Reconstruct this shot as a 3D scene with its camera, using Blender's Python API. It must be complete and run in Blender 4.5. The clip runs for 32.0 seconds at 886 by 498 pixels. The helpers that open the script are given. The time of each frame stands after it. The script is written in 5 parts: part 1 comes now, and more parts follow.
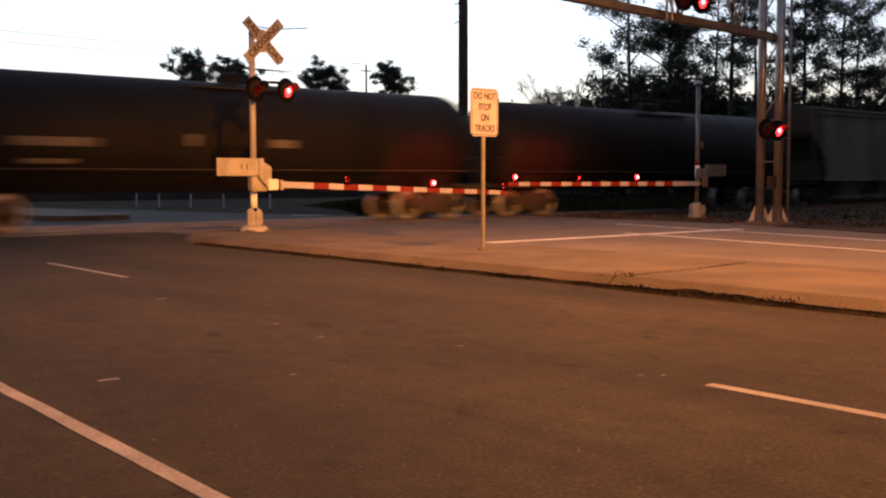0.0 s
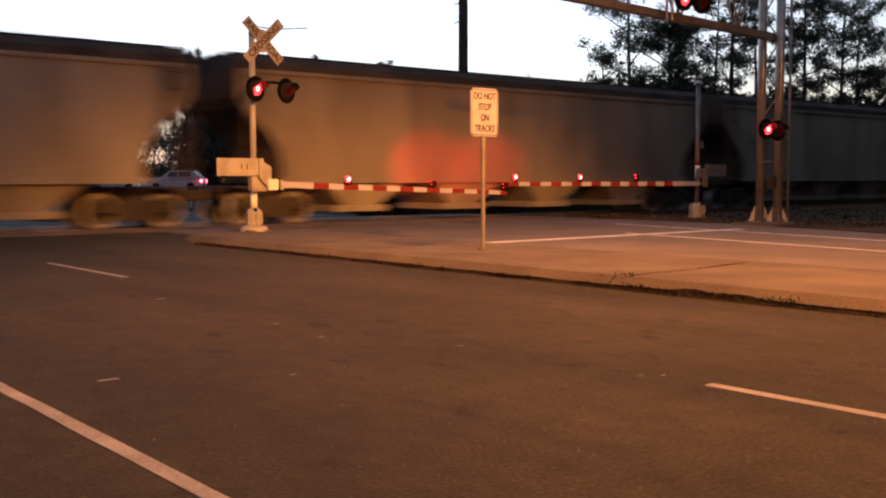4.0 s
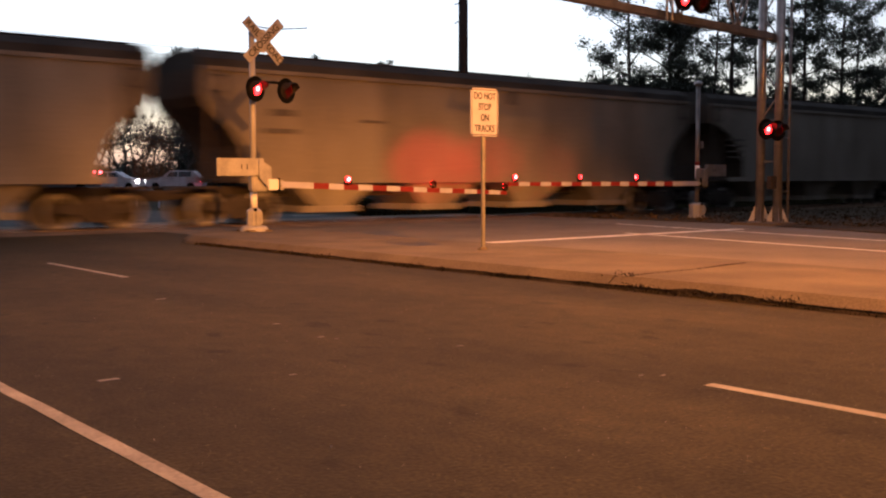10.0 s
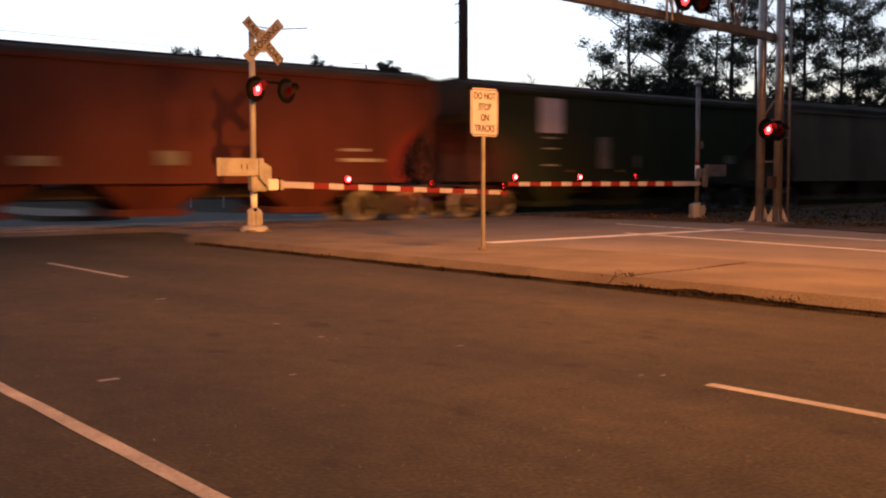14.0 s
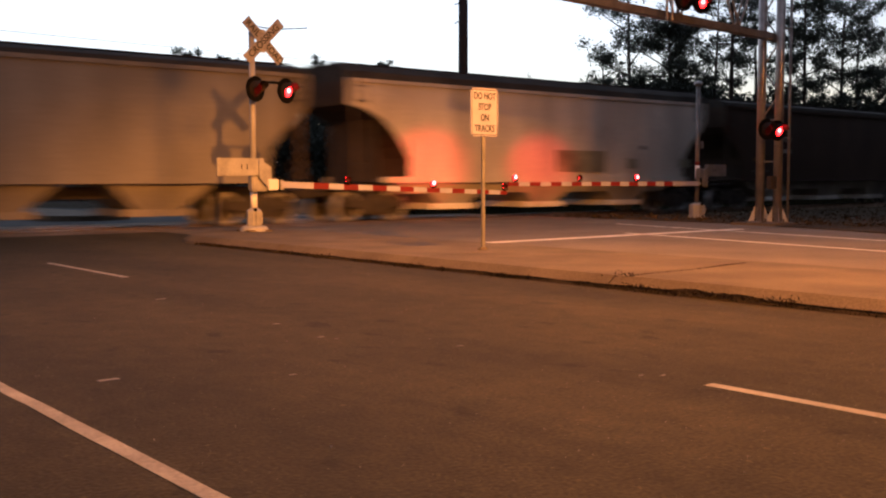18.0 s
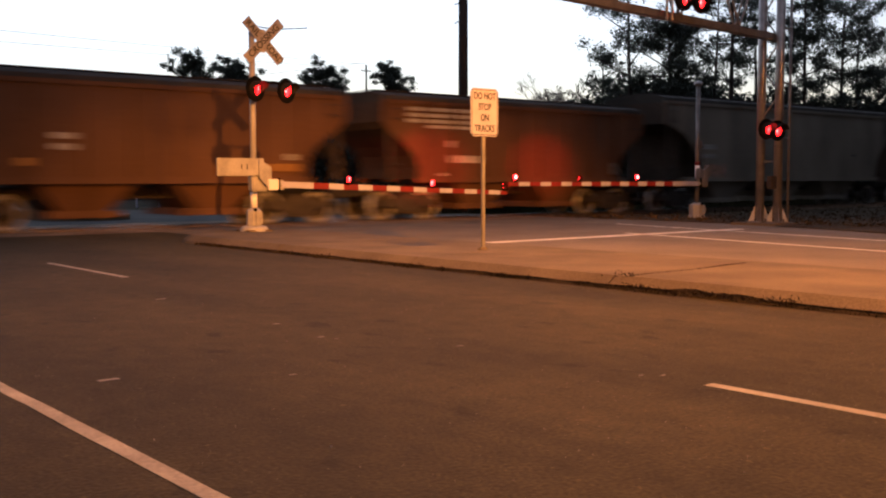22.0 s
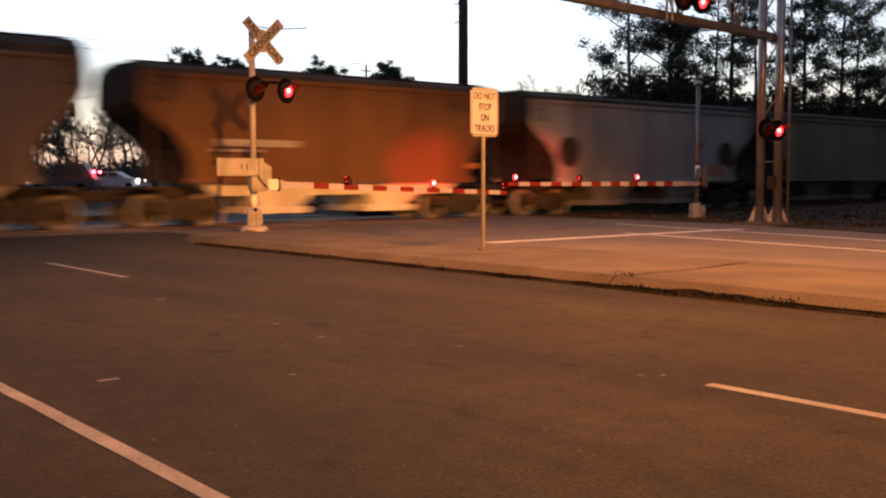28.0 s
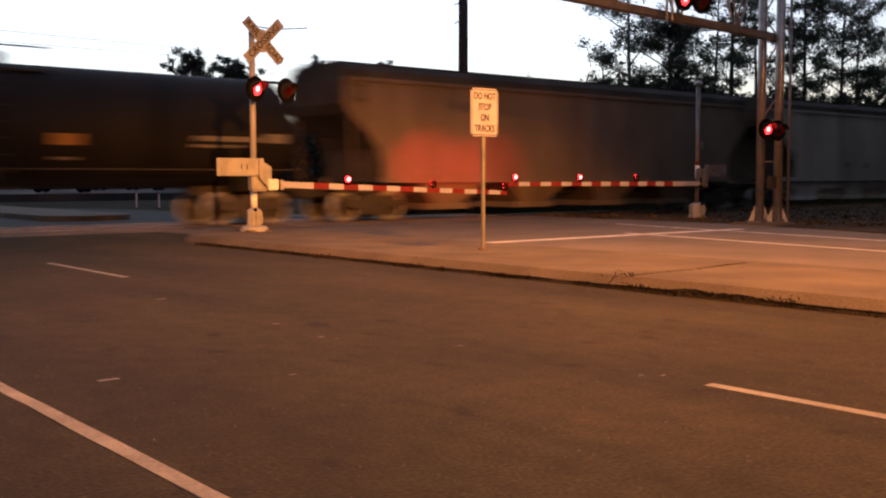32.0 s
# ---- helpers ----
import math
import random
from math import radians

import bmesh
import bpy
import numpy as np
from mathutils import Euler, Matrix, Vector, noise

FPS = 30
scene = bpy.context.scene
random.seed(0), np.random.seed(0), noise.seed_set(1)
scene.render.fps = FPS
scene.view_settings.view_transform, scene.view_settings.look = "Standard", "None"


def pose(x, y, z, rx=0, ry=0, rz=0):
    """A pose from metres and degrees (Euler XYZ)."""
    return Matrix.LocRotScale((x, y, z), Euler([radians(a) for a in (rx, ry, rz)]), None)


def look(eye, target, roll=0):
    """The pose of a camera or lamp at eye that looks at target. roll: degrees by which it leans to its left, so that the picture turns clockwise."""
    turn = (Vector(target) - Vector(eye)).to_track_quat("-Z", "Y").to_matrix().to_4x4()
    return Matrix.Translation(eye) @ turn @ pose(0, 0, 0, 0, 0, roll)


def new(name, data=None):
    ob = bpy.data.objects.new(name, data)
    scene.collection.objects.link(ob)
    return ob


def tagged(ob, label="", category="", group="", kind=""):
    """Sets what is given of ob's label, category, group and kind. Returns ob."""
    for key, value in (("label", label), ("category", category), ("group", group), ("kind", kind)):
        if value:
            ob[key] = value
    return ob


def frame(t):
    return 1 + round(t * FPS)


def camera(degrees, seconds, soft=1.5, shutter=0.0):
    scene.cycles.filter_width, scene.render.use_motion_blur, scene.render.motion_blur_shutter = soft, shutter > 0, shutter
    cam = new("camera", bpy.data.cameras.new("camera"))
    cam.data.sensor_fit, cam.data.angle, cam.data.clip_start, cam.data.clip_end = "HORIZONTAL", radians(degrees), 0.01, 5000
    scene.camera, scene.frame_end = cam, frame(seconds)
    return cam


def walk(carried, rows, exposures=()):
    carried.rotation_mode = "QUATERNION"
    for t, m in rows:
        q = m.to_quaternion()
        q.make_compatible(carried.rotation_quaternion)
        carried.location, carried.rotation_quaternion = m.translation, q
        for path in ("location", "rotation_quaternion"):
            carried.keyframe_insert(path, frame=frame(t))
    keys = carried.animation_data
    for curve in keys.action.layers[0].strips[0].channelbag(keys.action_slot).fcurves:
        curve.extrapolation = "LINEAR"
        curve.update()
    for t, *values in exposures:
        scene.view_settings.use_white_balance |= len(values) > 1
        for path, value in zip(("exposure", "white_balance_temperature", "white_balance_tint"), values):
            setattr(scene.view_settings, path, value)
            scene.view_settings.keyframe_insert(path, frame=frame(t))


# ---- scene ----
SECONDS = 32.0
EYE = Vector((0.0, 0.0, 1.27))
YAW, DIP = radians(39.33), radians(3.88)
AIM = Vector((math.sin(YAW) * math.cos(DIP), math.cos(YAW) * math.cos(DIP), -math.sin(DIP)))
cam = camera(46.86, SECONDS, soft=2.15, shutter=1.0)
STAND = look(EYE, EYE + AIM, -0.11)
walk(cam, [(0.0, STAND), (SECONDS, STAND)], exposures=[(0.0, 1.5), (SECONDS, 1.5)])

# ---- world and lights: dusk sky after sunset, sodium lamps out of view ----
world = bpy.data.worlds.new("dusk_sky")
scene.world = world
world.use_nodes = True
wn, wl = world.node_tree.nodes, world.node_tree.links
sky = wn.new("ShaderNodeTexSky")
sky.sky_type = "NISHITA"
sky.sun_disc = False
sky.sun_elevation = radians(-3.0)
sky.sun_rotation = radians(29.0)
sky.air_density, sky.dust_density, sky.ozone_density = 1.0, 1.1, 2.0
pale = wn.new("ShaderNodeHueSaturation")
pale.inputs["Saturation"].default_value = 0.53
wl.new(sky.outputs["Color"], pale.inputs["Color"])
wl.new(pale.outputs["Color"], wn["Background"].inputs["Color"])
wn["Background"].inputs["Strength"].default_value = 2.1

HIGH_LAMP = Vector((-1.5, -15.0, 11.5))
ADDED_LAMP = Vector((10.6, 6.0, 9.6))
SODIUM = (1.0, 0.345, 0.065)


def lamp(name, kind, at, towards, power, colour, size, cone=None, blend=0.3):
    data = bpy.data.lights.new(name, kind)
    data.energy, data.color, data.shadow_soft_size = power, colour, size
    if cone:
        data.spot_size, data.spot_blend = radians(cone), blend
    ob = new(name, data)
    ob.matrix_world = look(at, towards)
    return ob


# unseen floodlight aimed at the crossing, and an added street light looking straight down
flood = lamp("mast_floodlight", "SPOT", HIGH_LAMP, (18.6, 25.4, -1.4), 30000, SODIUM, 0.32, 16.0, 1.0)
# cone stretched sideways to fit how the light falls off on the train
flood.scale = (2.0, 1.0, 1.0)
# added soft fill light behind the camera, to weaken shadows on the train
lamp("soft_fill_light", "SPOT", (8.0, -30.0, 8.0), (17.0, 25.4, 0.0), 14000, SODIUM, 3.2, 29, 1.0)
# no such lamp in view; placed to give the road its pool of light
lamp("added_street_light", "SPOT", ADDED_LAMP, ADDED_LAMP - Vector((0.0, 0.001, 1.0)), 3700, SODIUM, 0.15, 150, 0.7)


# ---- materials ----
def material(name, colour, rough=0.6, metal=0.0, grain=(30.0, 0.12), stain=(1.5, 0.25), bump=0.0, streak=0.0, spec=0.5):
    """A surface with grain and stains of two sizes, in metres."""
    m = bpy.data.materials.new(name)
    m.use_nodes = True
    n, l = m.node_tree.nodes, m.node_tree.links
    b = n["Principled BSDF"]
    b.inputs["Roughness"].default_value, b.inputs["Metallic"].default_value = rough, metal
    b.inputs["Specular IOR Level"].default_value = spec
    co = n.new("ShaderNodeTexCoord")
    mp = n.new("ShaderNodeMapping")
    mp.inputs["Scale"].default_value = (1, 1, 1 if not streak else streak)
    l.new(co.outputs["Object"], mp.inputs["Vector"])
    last = None
    for scale, amount in (stain, grain):
        t = n.new("ShaderNodeTexNoise")
        t.inputs["Scale"].default_value, t.inputs["Detail"].default_value = scale, 5.0
        l.new(mp.outputs["Vector"] if scale == stain[0] else co.outputs["Object"], t.inputs["Vector"])
        r = n.new("ShaderNodeMapRange")
        r.inputs["From Min"].default_value, r.inputs["From Max"].default_value = 0.3, 0.7
        r.inputs["To Min"].default_value, r.inputs["To Max"].default_value = 1 - amount, 1 + amount
        l.new(t.outputs["Fac"], r.inputs["Value"])
        mx = n.new("ShaderNodeVectorMath")
        mx.operation = "SCALE"
        if last is None:
            mx.inputs[0].default_value = colour[:3]
        else:
            l.new(last, mx.inputs[0])
        l.new(r.outputs["Result"], mx.inputs["Scale"])
        last = mx.outputs["Vector"]
    l.new(last, b.inputs["Base Color"])
    if bump:
        bp = n.new("ShaderNodeBump")
        bp.inputs["Strength"].default_value, bp.inputs["Distance"].default_value = 0.6, bump
        l.new(t.outputs["Fac"], bp.inputs["Height"])
        l.new(bp.outputs["Normal"], b.inputs["Normal"])
    return m


def glow(name, colour, strength):
    m = bpy.data.materials.new(name)
    m.use_nodes = True
    b = m.node_tree.nodes["Principled BSDF"]
    b.inputs["Base Color"].default_value = (*colour, 1)
    b.inputs["Roughness"].default_value = 0.3
    b.inputs["Emission Color"].default_value = (*colour, 1)
    b.inputs["Emission Strength"].default_value = strength
    return m


def asphalt(name, colour):
    """Worn asphalt: tyre bands along y, patches, oil spots, grit and pale stone flecks."""
    m = bpy.data.materials.new(name)
    m.use_nodes = True
    n, l = m.node_tree.nodes, m.node_tree.links
    b = n["Principled BSDF"]
    b.inputs["Roughness"].default_value, b.inputs["Specular IOR Level"].default_value = 0.9, 0.2
    co = n.new("ShaderNodeTexCoord")
    last = None
    for scale, stretch, detail, lo, hi, dark, light in (
            (0.55, (1.0, 0.05, 1.0), 2.0, 0.35, 0.65, 0.8, 1.25), (0.9, (1.0, 0.45, 1.0), 6.0, 0.3, 0.7, 0.78, 1.22),
            (5.0, (1.0, 0.7, 1.0), 4.0, 0.3, 0.75, 0.82, 1.2), (38.0, (1.0, 1.0, 1.0), 3.0, 0.32, 0.68, 0.7, 1.3),
            (3.1, (1.0, 0.6, 1.0), 3.0, 0.64, 0.72, 1.0, 0.6), (17.0, (1.0, 0.8, 1.0), 2.0, 0.67, 0.74, 1.0, 1.7)):
        mp = n.new("ShaderNodeMapping")
        mp.inputs["Scale"].default_value = stretch
        mp.inputs["Location"].default_value = (scale * 3.7, scale * 1.3, 0)
        l.new(co.outputs["Object"], mp.inputs["Vector"])
        t = n.new("ShaderNodeTexNoise")
        t.inputs["Scale"].default_value, t.inputs["Detail"].default_value = scale, detail
        l.new(mp.outputs["Vector"], t.inputs["Vector"])
        r = n.new("ShaderNodeMapRange")
        for key, value in zip(("From Min", "From Max", "To Min", "To Max"), (lo, hi, dark, light)):
            r.inputs[key].default_value = value
        l.new(t.outputs["Fac"], r.inputs["Value"])
        mx = n.new("ShaderNodeVectorMath")
        mx.operation = "SCALE"
        if last is None:
            mx.inputs[0].default_value = colour
        else:
            l.new(last, mx.inputs[0])
        l.new(r.outputs["Result"], mx.inputs["Scale"])
        last = mx.outputs["Vector"]
        if scale == 38.0:
            bp = n.new("ShaderNodeBump")
            bp.inputs["Strength"].default_value, bp.inputs["Distance"].default_value = 0.7, 0.008
            l.new(t.outputs["Fac"], bp.inputs["Height"])
            l.new(bp.outputs["Normal"], b.inputs["Normal"])
    l.new(last, b.inputs["Base Color"])
    return m


ASPHALT = asphalt("asphalt", (0.048, 0.0375, 0.018))
FAR_ASPHALT = material("pale_worn_asphalt", (0.05, 0.047, 0.043), 0.9, grain=(30, 0.3), stain=(0.4, 0.25), bump=0.004, spec=0.2)
PALE_ROAD = material("pale_worn_road", (0.18, 0.145, 0.105), 0.85, grain=(45, 0.3), stain=(0.5, 0.22), bump=0.004, spec=0.25)
CONCRETE = material("median_concrete", (0.14, 0.108, 0.073), 0.9, grain=(40, 0.2), stain=(0.9, 0.25), bump=0.004, spec=0.2)
DIRT = material("gutter_dirt", (0.032, 0.023, 0.014), 1.0, grain=(25, 0.4), stain=(2, 0.4), bump=0.02, spec=0.1)
VERGE = material("dry_grass_verge", (0.07, 0.05, 0.028), 1.0, grain=(18, 0.45), stain=(0.5, 0.35), bump=0.03, spec=0.1)
BALLAST = material("ballast_stone", (0.038, 0.031, 0.024), 0.95, grain=(14, 0.3), stain=(0.8, 0.2), bump=0.04, spec=0.2)
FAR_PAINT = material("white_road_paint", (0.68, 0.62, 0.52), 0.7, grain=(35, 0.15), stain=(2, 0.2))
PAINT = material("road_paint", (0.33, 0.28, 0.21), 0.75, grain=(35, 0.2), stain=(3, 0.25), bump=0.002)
CHIP = material("worn_chip", (0.2, 0.175, 0.15), 0.8)
RAIL = material("rail_steel", (0.28, 0.22, 0.18), 0.4, 0.8, stain=(3, 0.3))
TIE = material("crossing_panel", (0.24, 0.18, 0.13), 0.95, grain=(20, 0.3), stain=(1, 0.3), bump=0.004, spec=0.05)
ALUMINIUM = material("weathered_aluminium", (0.42, 0.385, 0.345), 0.36, 0.8, stain=(4, 0.2))
SILVER_PAINT = material("silver_painted_steel", (0.39, 0.375, 0.35), 0.55, 0.1, stain=(3, 0.2))
# tower gussets, made pale so the colour carries the lamplight on them
LAMPLIT_STEEL = material("lamplit_steel_plate", (0.62, 0.58, 0.53), 0.5, 0.2, stain=(4, 0.15))
# darker silver; on the far gate it stands in for weaker lamplight
DARK_SILVER = material("dark_silver_paint", (0.18, 0.172, 0.165), 0.6, 0.1, stain=(3, 0.25))
GALVANISED = material("dull_galvanised_steel", (0.27, 0.25, 0.23), 0.5, 0.6, stain=(3, 0.25))
WHITE = material("white_sheeting", (0.45, 0.44, 0.53), 0.5, stain=(4, 0.08), grain=(60, 0.05))
RETRO = material("bright_reflective_band", (0.88, 0.86, 0.84), 0.35, stain=(5, 0.05), grain=(60, 0.04))
SIGN_WHITE = material("white_sign_sheeting", (0.35, 0.34, 0.44), 0.45, stain=(4, 0.08), grain=(60, 0.05))
# stained crossbuck white, darkened in colour as less lamplight reaches it
DIM_WHITE = material("dim_white_sheeting", (0.31, 0.3, 0.31), 0.6, stain=(5, 0.2), grain=(40, 0.12))
HOOD = material("black_hood_paint", (0.025, 0.02, 0.02), 0.7, spec=0.1)
RED = material("red_sheeting", (0.2, 0.018, 0.016), 0.55, stain=(4, 0.2))
BLACK = material("matt_black_paint", (0.005, 0.005, 0.005), 0.8, spec=0.06)
INK = material("black_sign_ink", (0.015, 0.012, 0.01), 0.6)
STEEL = material("dirty_truck_steel", (0.038, 0.03, 0.025), 0.75, 0.1, grain=(20, 0.3), stain=(3, 0.35))
TRUCK = material("rusty_truck_steel", (0.052, 0.042, 0.034), 0.75, 0.1, grain=(20, 0.3), stain=(3, 0.35))
RIM = material("worn_wheel_rim", (0.34, 0.32, 0.3), 0.45, 0.5, stain=(5, 0.2))
TREAD = material("polished_wheel_tread", (0.5, 0.485, 0.46), 0.35, 0.3, stain=(5, 0.1))
MOUND = material("dark_mound_grass", (0.016, 0.014, 0.007), 1.0, grain=(9, 0.4), stain=(0.4, 0.4), spec=0.0)
FIELD = material("dark_winter_grass", (0.035, 0.03, 0.017), 1.0, grain=(9, 0.4), stain=(0.3, 0.4), bump=0.05, spec=0.05)
BARK = material("pine_bark", (0.045, 0.035, 0.028), 0.95, grain=(10, 0.4), stain=(1, 0.3))
NEEDLES = material("pine_needles", (0.05, 0.062, 0.045), 0.8, grain=(3, 0.3), stain=(0.3, 0.3))
TWIGS = material("bare_twigs", (0.07, 0.06, 0.05), 0.9)
POLE_WOOD = material("creosoted_pole_wood", (0.035, 0.032, 0.03), 0.9, grain=(15, 0.3), stain=(2, 0.2))
LENS_ON = glow("lit_red_lens", (1.0, 0.01, 0.012), 6.0)
LENS_CORE = glow("white_hot_lens_centre", (1.0, 0.07, 0.07), 12.0)
LENS_OFF = material("unlit_red_lens", (0.05, 0.003, 0.004), 0.35, spec=0.3)
HEADLIGHT = glow("headlight_glow", (1.0, 0.9, 0.85), 14.0)
TAIL = glow("tail_light_glow", (1.0, 0.04, 0.06), 14.0)
GLASS_DARK = material("dark_car_glass", (0.02, 0.02, 0.022), 0.08)


# ---- mesh helpers ----
def thing(name, at=(0, 0, 0), label="", category="", group="", kind="", turn=0.0):
    ob = new(name)
    ob.matrix_basis = pose(*at, 0, 0, turn)
    return tagged(ob, label, category, group, kind)


def part(name, bm, mat, parent=None, label="", smooth=False):
    mesh = bpy.data.meshes.new(name)
    bm.to_mesh(mesh)
    bm.free()
    for m in mat if isinstance(mat, (list, tuple)) else (mat,):
        mesh.materials.append(m)
    if smooth:
        mesh.polygons.foreach_set("use_smooth", [True] * len(mesh.polygons))
    ob = new(name, mesh)
    ob.parent = parent
    return tagged(ob, label)


def box(bm, x0, x1, y0, y1, z0, z1, bevel=0.0):
    v = [bm.verts.new((x, y, z)) for x in (x0, x1) for y in (y0, y1) for z in (z0, z1)]
    faces = [bm.faces.new([v[i] for i in q]) for q in ((0, 1, 3, 2), (4, 6, 7, 5), (0, 4, 5, 1), (2, 3, 7, 6), (0, 2, 6, 4), (1, 5, 7, 3))]
    if bevel:
        bmesh.ops.bevel(bm, geom=list({e for f in faces for e in f.edges}), offset=bevel, segments=2, affect="EDGES")
    return bm


def boxed(x0, x1, y0, y1, z0, z1, bevel=0.0):
    return box(bmesh.new(), x0, x1, y0, y1, z0, z1, bevel)


def rod(bm, a, b, r0, r1=None, n=10, caps=True):
    """A tapered round bar from a to b."""
    a, b = Vector(a), Vector(b)
    r1 = r0 if r1 is None else r1
    d = (b - a).normalized()
    u = d.orthogonal().normalized()
    w = d.cross(u)
    rings = []
    for p, r in ((a, r0), (b, r1)):
        rings.append([bm.verts.new(p + (u * math.cos(2 * math.pi * i / n) + w * math.sin(2 * math.pi * i / n)) * r) for i in range(n)])
    for i in range(n):
        bm.faces.new((rings[0][i], rings[0][(i + 1) % n], rings[1][(i + 1) % n], rings[1][i]))
    if caps:
        bm.faces.new(rings[0][::-1])
        bm.faces.new(rings[1])
    return bm


def tube(points, r, n=6):
    """One bent round bar through the points."""
    bm = bmesh.new()
    rings = []
    for i, p in enumerate(points):
        d = (points[min(i + 1, len(points) - 1)] - points[max(i - 1, 0)]).normalized()
        u = d.cross(Vector((0.13, 0.21, 0.97))).normalized()
        w = d.cross(u)
        rings.append([bm.verts.new(p + (u * math.cos(2 * math.pi * k / n) + w * math.sin(2 * math.pi * k / n)) * r) for k in range(n)])
    for a, b in zip(rings, rings[1:]):
        for k in range(n):
            bm.faces.new((a[k], a[(k + 1) % n], b[(k + 1) % n], b[k]))
    bm.faces.new(rings[0][::-1])
    bm.faces.new(rings[-1])
    return bm


def rodded(a, b, r0, r1=None, n=10):
    return rod(bmesh.new(), a, b, r0, r1, n)


def spun(profile, axis="y", n=24, bm=None):
    """Turns a profile of (distance along the axis, radius) round the axis."""
    bm = bm or bmesh.new()
    rings = []
    for s, r in profile:
        ring = []
        for i in range(n):
            c, q = math.cos(2 * math.pi * i / n) * r, math.sin(2 * math.pi * i / n) * r
            ring.append(bm.verts.new({"x": (s, c, q), "y": (c, s, q), "z": (c, q, s)}[axis]))
        rings.append(ring)
    for p, q in zip(rings, rings[1:]):
        for i in range(n):
            bm.faces.new((p[i], p[(i + 1) % n], q[(i + 1) % n], q[i]))
    bm.faces.new(rings[0][::-1])
    bm.faces.new(rings[-1])
    bmesh.ops.recalc_face_normals(bm, faces=bm.faces)
    return bm


def lettering(text, size, mat, parent, m, name="lettering", depth=0.002):
    """Flat letters in the built-in font, turned into a mesh."""
    cu = bpy.data.curves.new(name, "FONT")
    cu.body, cu.size, cu.extrude, cu.align_x, cu.align_y = text, size, depth, "CENTER", "CENTER"
    cu.offset = size * 0.014
    tmp = bpy.data.objects.new(name, cu)
    mesh = bpy.data.meshes.new_from_object(tmp)
    bpy.data.objects.remove(tmp)
    mesh.materials.clear()
    mesh.materials.append(mat)
    ob = new(name, mesh)
    ob.parent, ob.matrix_basis = parent, m
    return ob


# ---- the ground, roads and track ----
TRACK_Y = 27.0
rng = np.random.default_rng(7)


def sheet(name, x0, x1, y0, y1, z, mat, thick=0.1, label="", category="", kind="structure"):
    ob = part(name, boxed(x0, x1, y0, y1, z - thick, z), mat, None)
    return tagged(ob, label, category, "", kind)


sheet("ground", -1500, 1800, -600, 2500, -0.30, VERGE, 0.3, "dry grass and bare earth reaching the horizon", "ground")
sheet("road", -3.5, 10.6, -60, 23.9, 0.0, ASPHALT, 0.28, "dark worn asphalt road before the tracks", "road")
sheet("road_far_lanes", 10.6, 25.0, -60, 23.9, 0.0, PALE_ROAD, 0.28, "pale worn lanes leading to the railway", "road")
bm = bmesh.new()
edge = ((-3.5, 29.6), (20.9, 29.6), (20.6, 31.5), (19.2, 36.0), (17.8, 43.0), (15.5, 50.0), (13.0, 66.0), (-3.5, 66.0))
top = [bm.verts.new((x, y, -0.02)) for x, y in edge]
low = [bm.verts.new((x, y, -0.28)) for x, y in edge]
bm.faces.new(top)
for i in range(len(edge)):
    bm.faces.new((low[i], low[(i + 1) % len(edge)], top[(i + 1) % len(edge)], top[i]))
bmesh.ops.recalc_face_normals(bm, faces=bm.faces)
tagged(part("road_beyond_tracks", bm, FAR_ASPHALT), "worn asphalt road beyond the railway", "road", "", "structure")
sheet("field_beyond_tracks", -90, 260, 29.6, 66.0, -0.06, FIELD, 0.24, "dark winter grass beyond the railway", "ground")
sheet("far_street", -60, 160.0, 66.0, 96.0, 0.42, FAR_ASPHALT, 0.7, "far street parallel to the railway", "road")
bm = bmesh.new()
outline = ((120.0, -60.0), (120.0, 23.0), (25.2, 23.0), (24.8, 16.8), (22.8, 11.5), (20.6, 4.0), (19.2, -10.0), (18.4, -60.0))
top = [bm.verts.new((x, y, 0.03)) for x, y in outline]
low = [bm.verts.new((x, y, -0.25)) for x, y in outline]
bm.faces.new(top)
for i in range(len(outline)):
    bm.faces.new((low[i], low[(i + 1) % len(outline)], top[(i + 1) % len(outline)], top[i]))
bmesh.ops.recalc_face_normals(bm, faces=bm.faces)
tagged(part("verge", bm, VERGE), "dry brown grass verge beside the road", "ground", "", "structure")
sheet("ballast_bed", 26.5, 400.0, TRACK_Y - 3.4, TRACK_Y + 2.6, -0.17, BALLAST, 0.12, "grey stone ballast under the track", "ballast")
sheet("ballast_bed_west", -700.0, -3.5, TRACK_Y - 3.0, TRACK_Y + 2.6, -0.17, BALLAST, 0.12, "grey stone ballast under the track", "ballast")

# rails with head, web and foot
for side in (-0.735, 0.735):
    bm = bmesh.new()
    box(bm, -700, 420, TRACK_Y + side - 0.036, TRACK_Y + side + 0.036, -0.045, 0.0)
    box(bm, -700, 420, TRACK_Y + side - 0.01, TRACK_Y + side + 0.01, -0.15, -0.045)
    box(bm, -700, 420, TRACK_Y + side - 0.075, TRACK_Y + side + 0.075, -0.17, -0.15)
    tagged(part("rail", bm, RAIL), "steel rail with a worn bright head", "rail", "rails of the track", "structure")
crossing = thing("crossing_surface", (0, 0, 0), "rubber and timber panels between the rails", "crossing", kind="structure")
panel = None
for i in range(12):
    x0 = -3.5 + i * 2.4
    for y0, y1 in ((TRACK_Y - 3.1, TRACK_Y - 0.85), (TRACK_Y - 0.62, TRACK_Y + 0.62), (TRACK_Y + 0.85, TRACK_Y + 2.6)):
        part("panel", boxed(x0 + 0.01, x0 + 2.39, y0, y1, -0.25, -0.012 - 0.004 * (i % 2)), TIE, crossing)


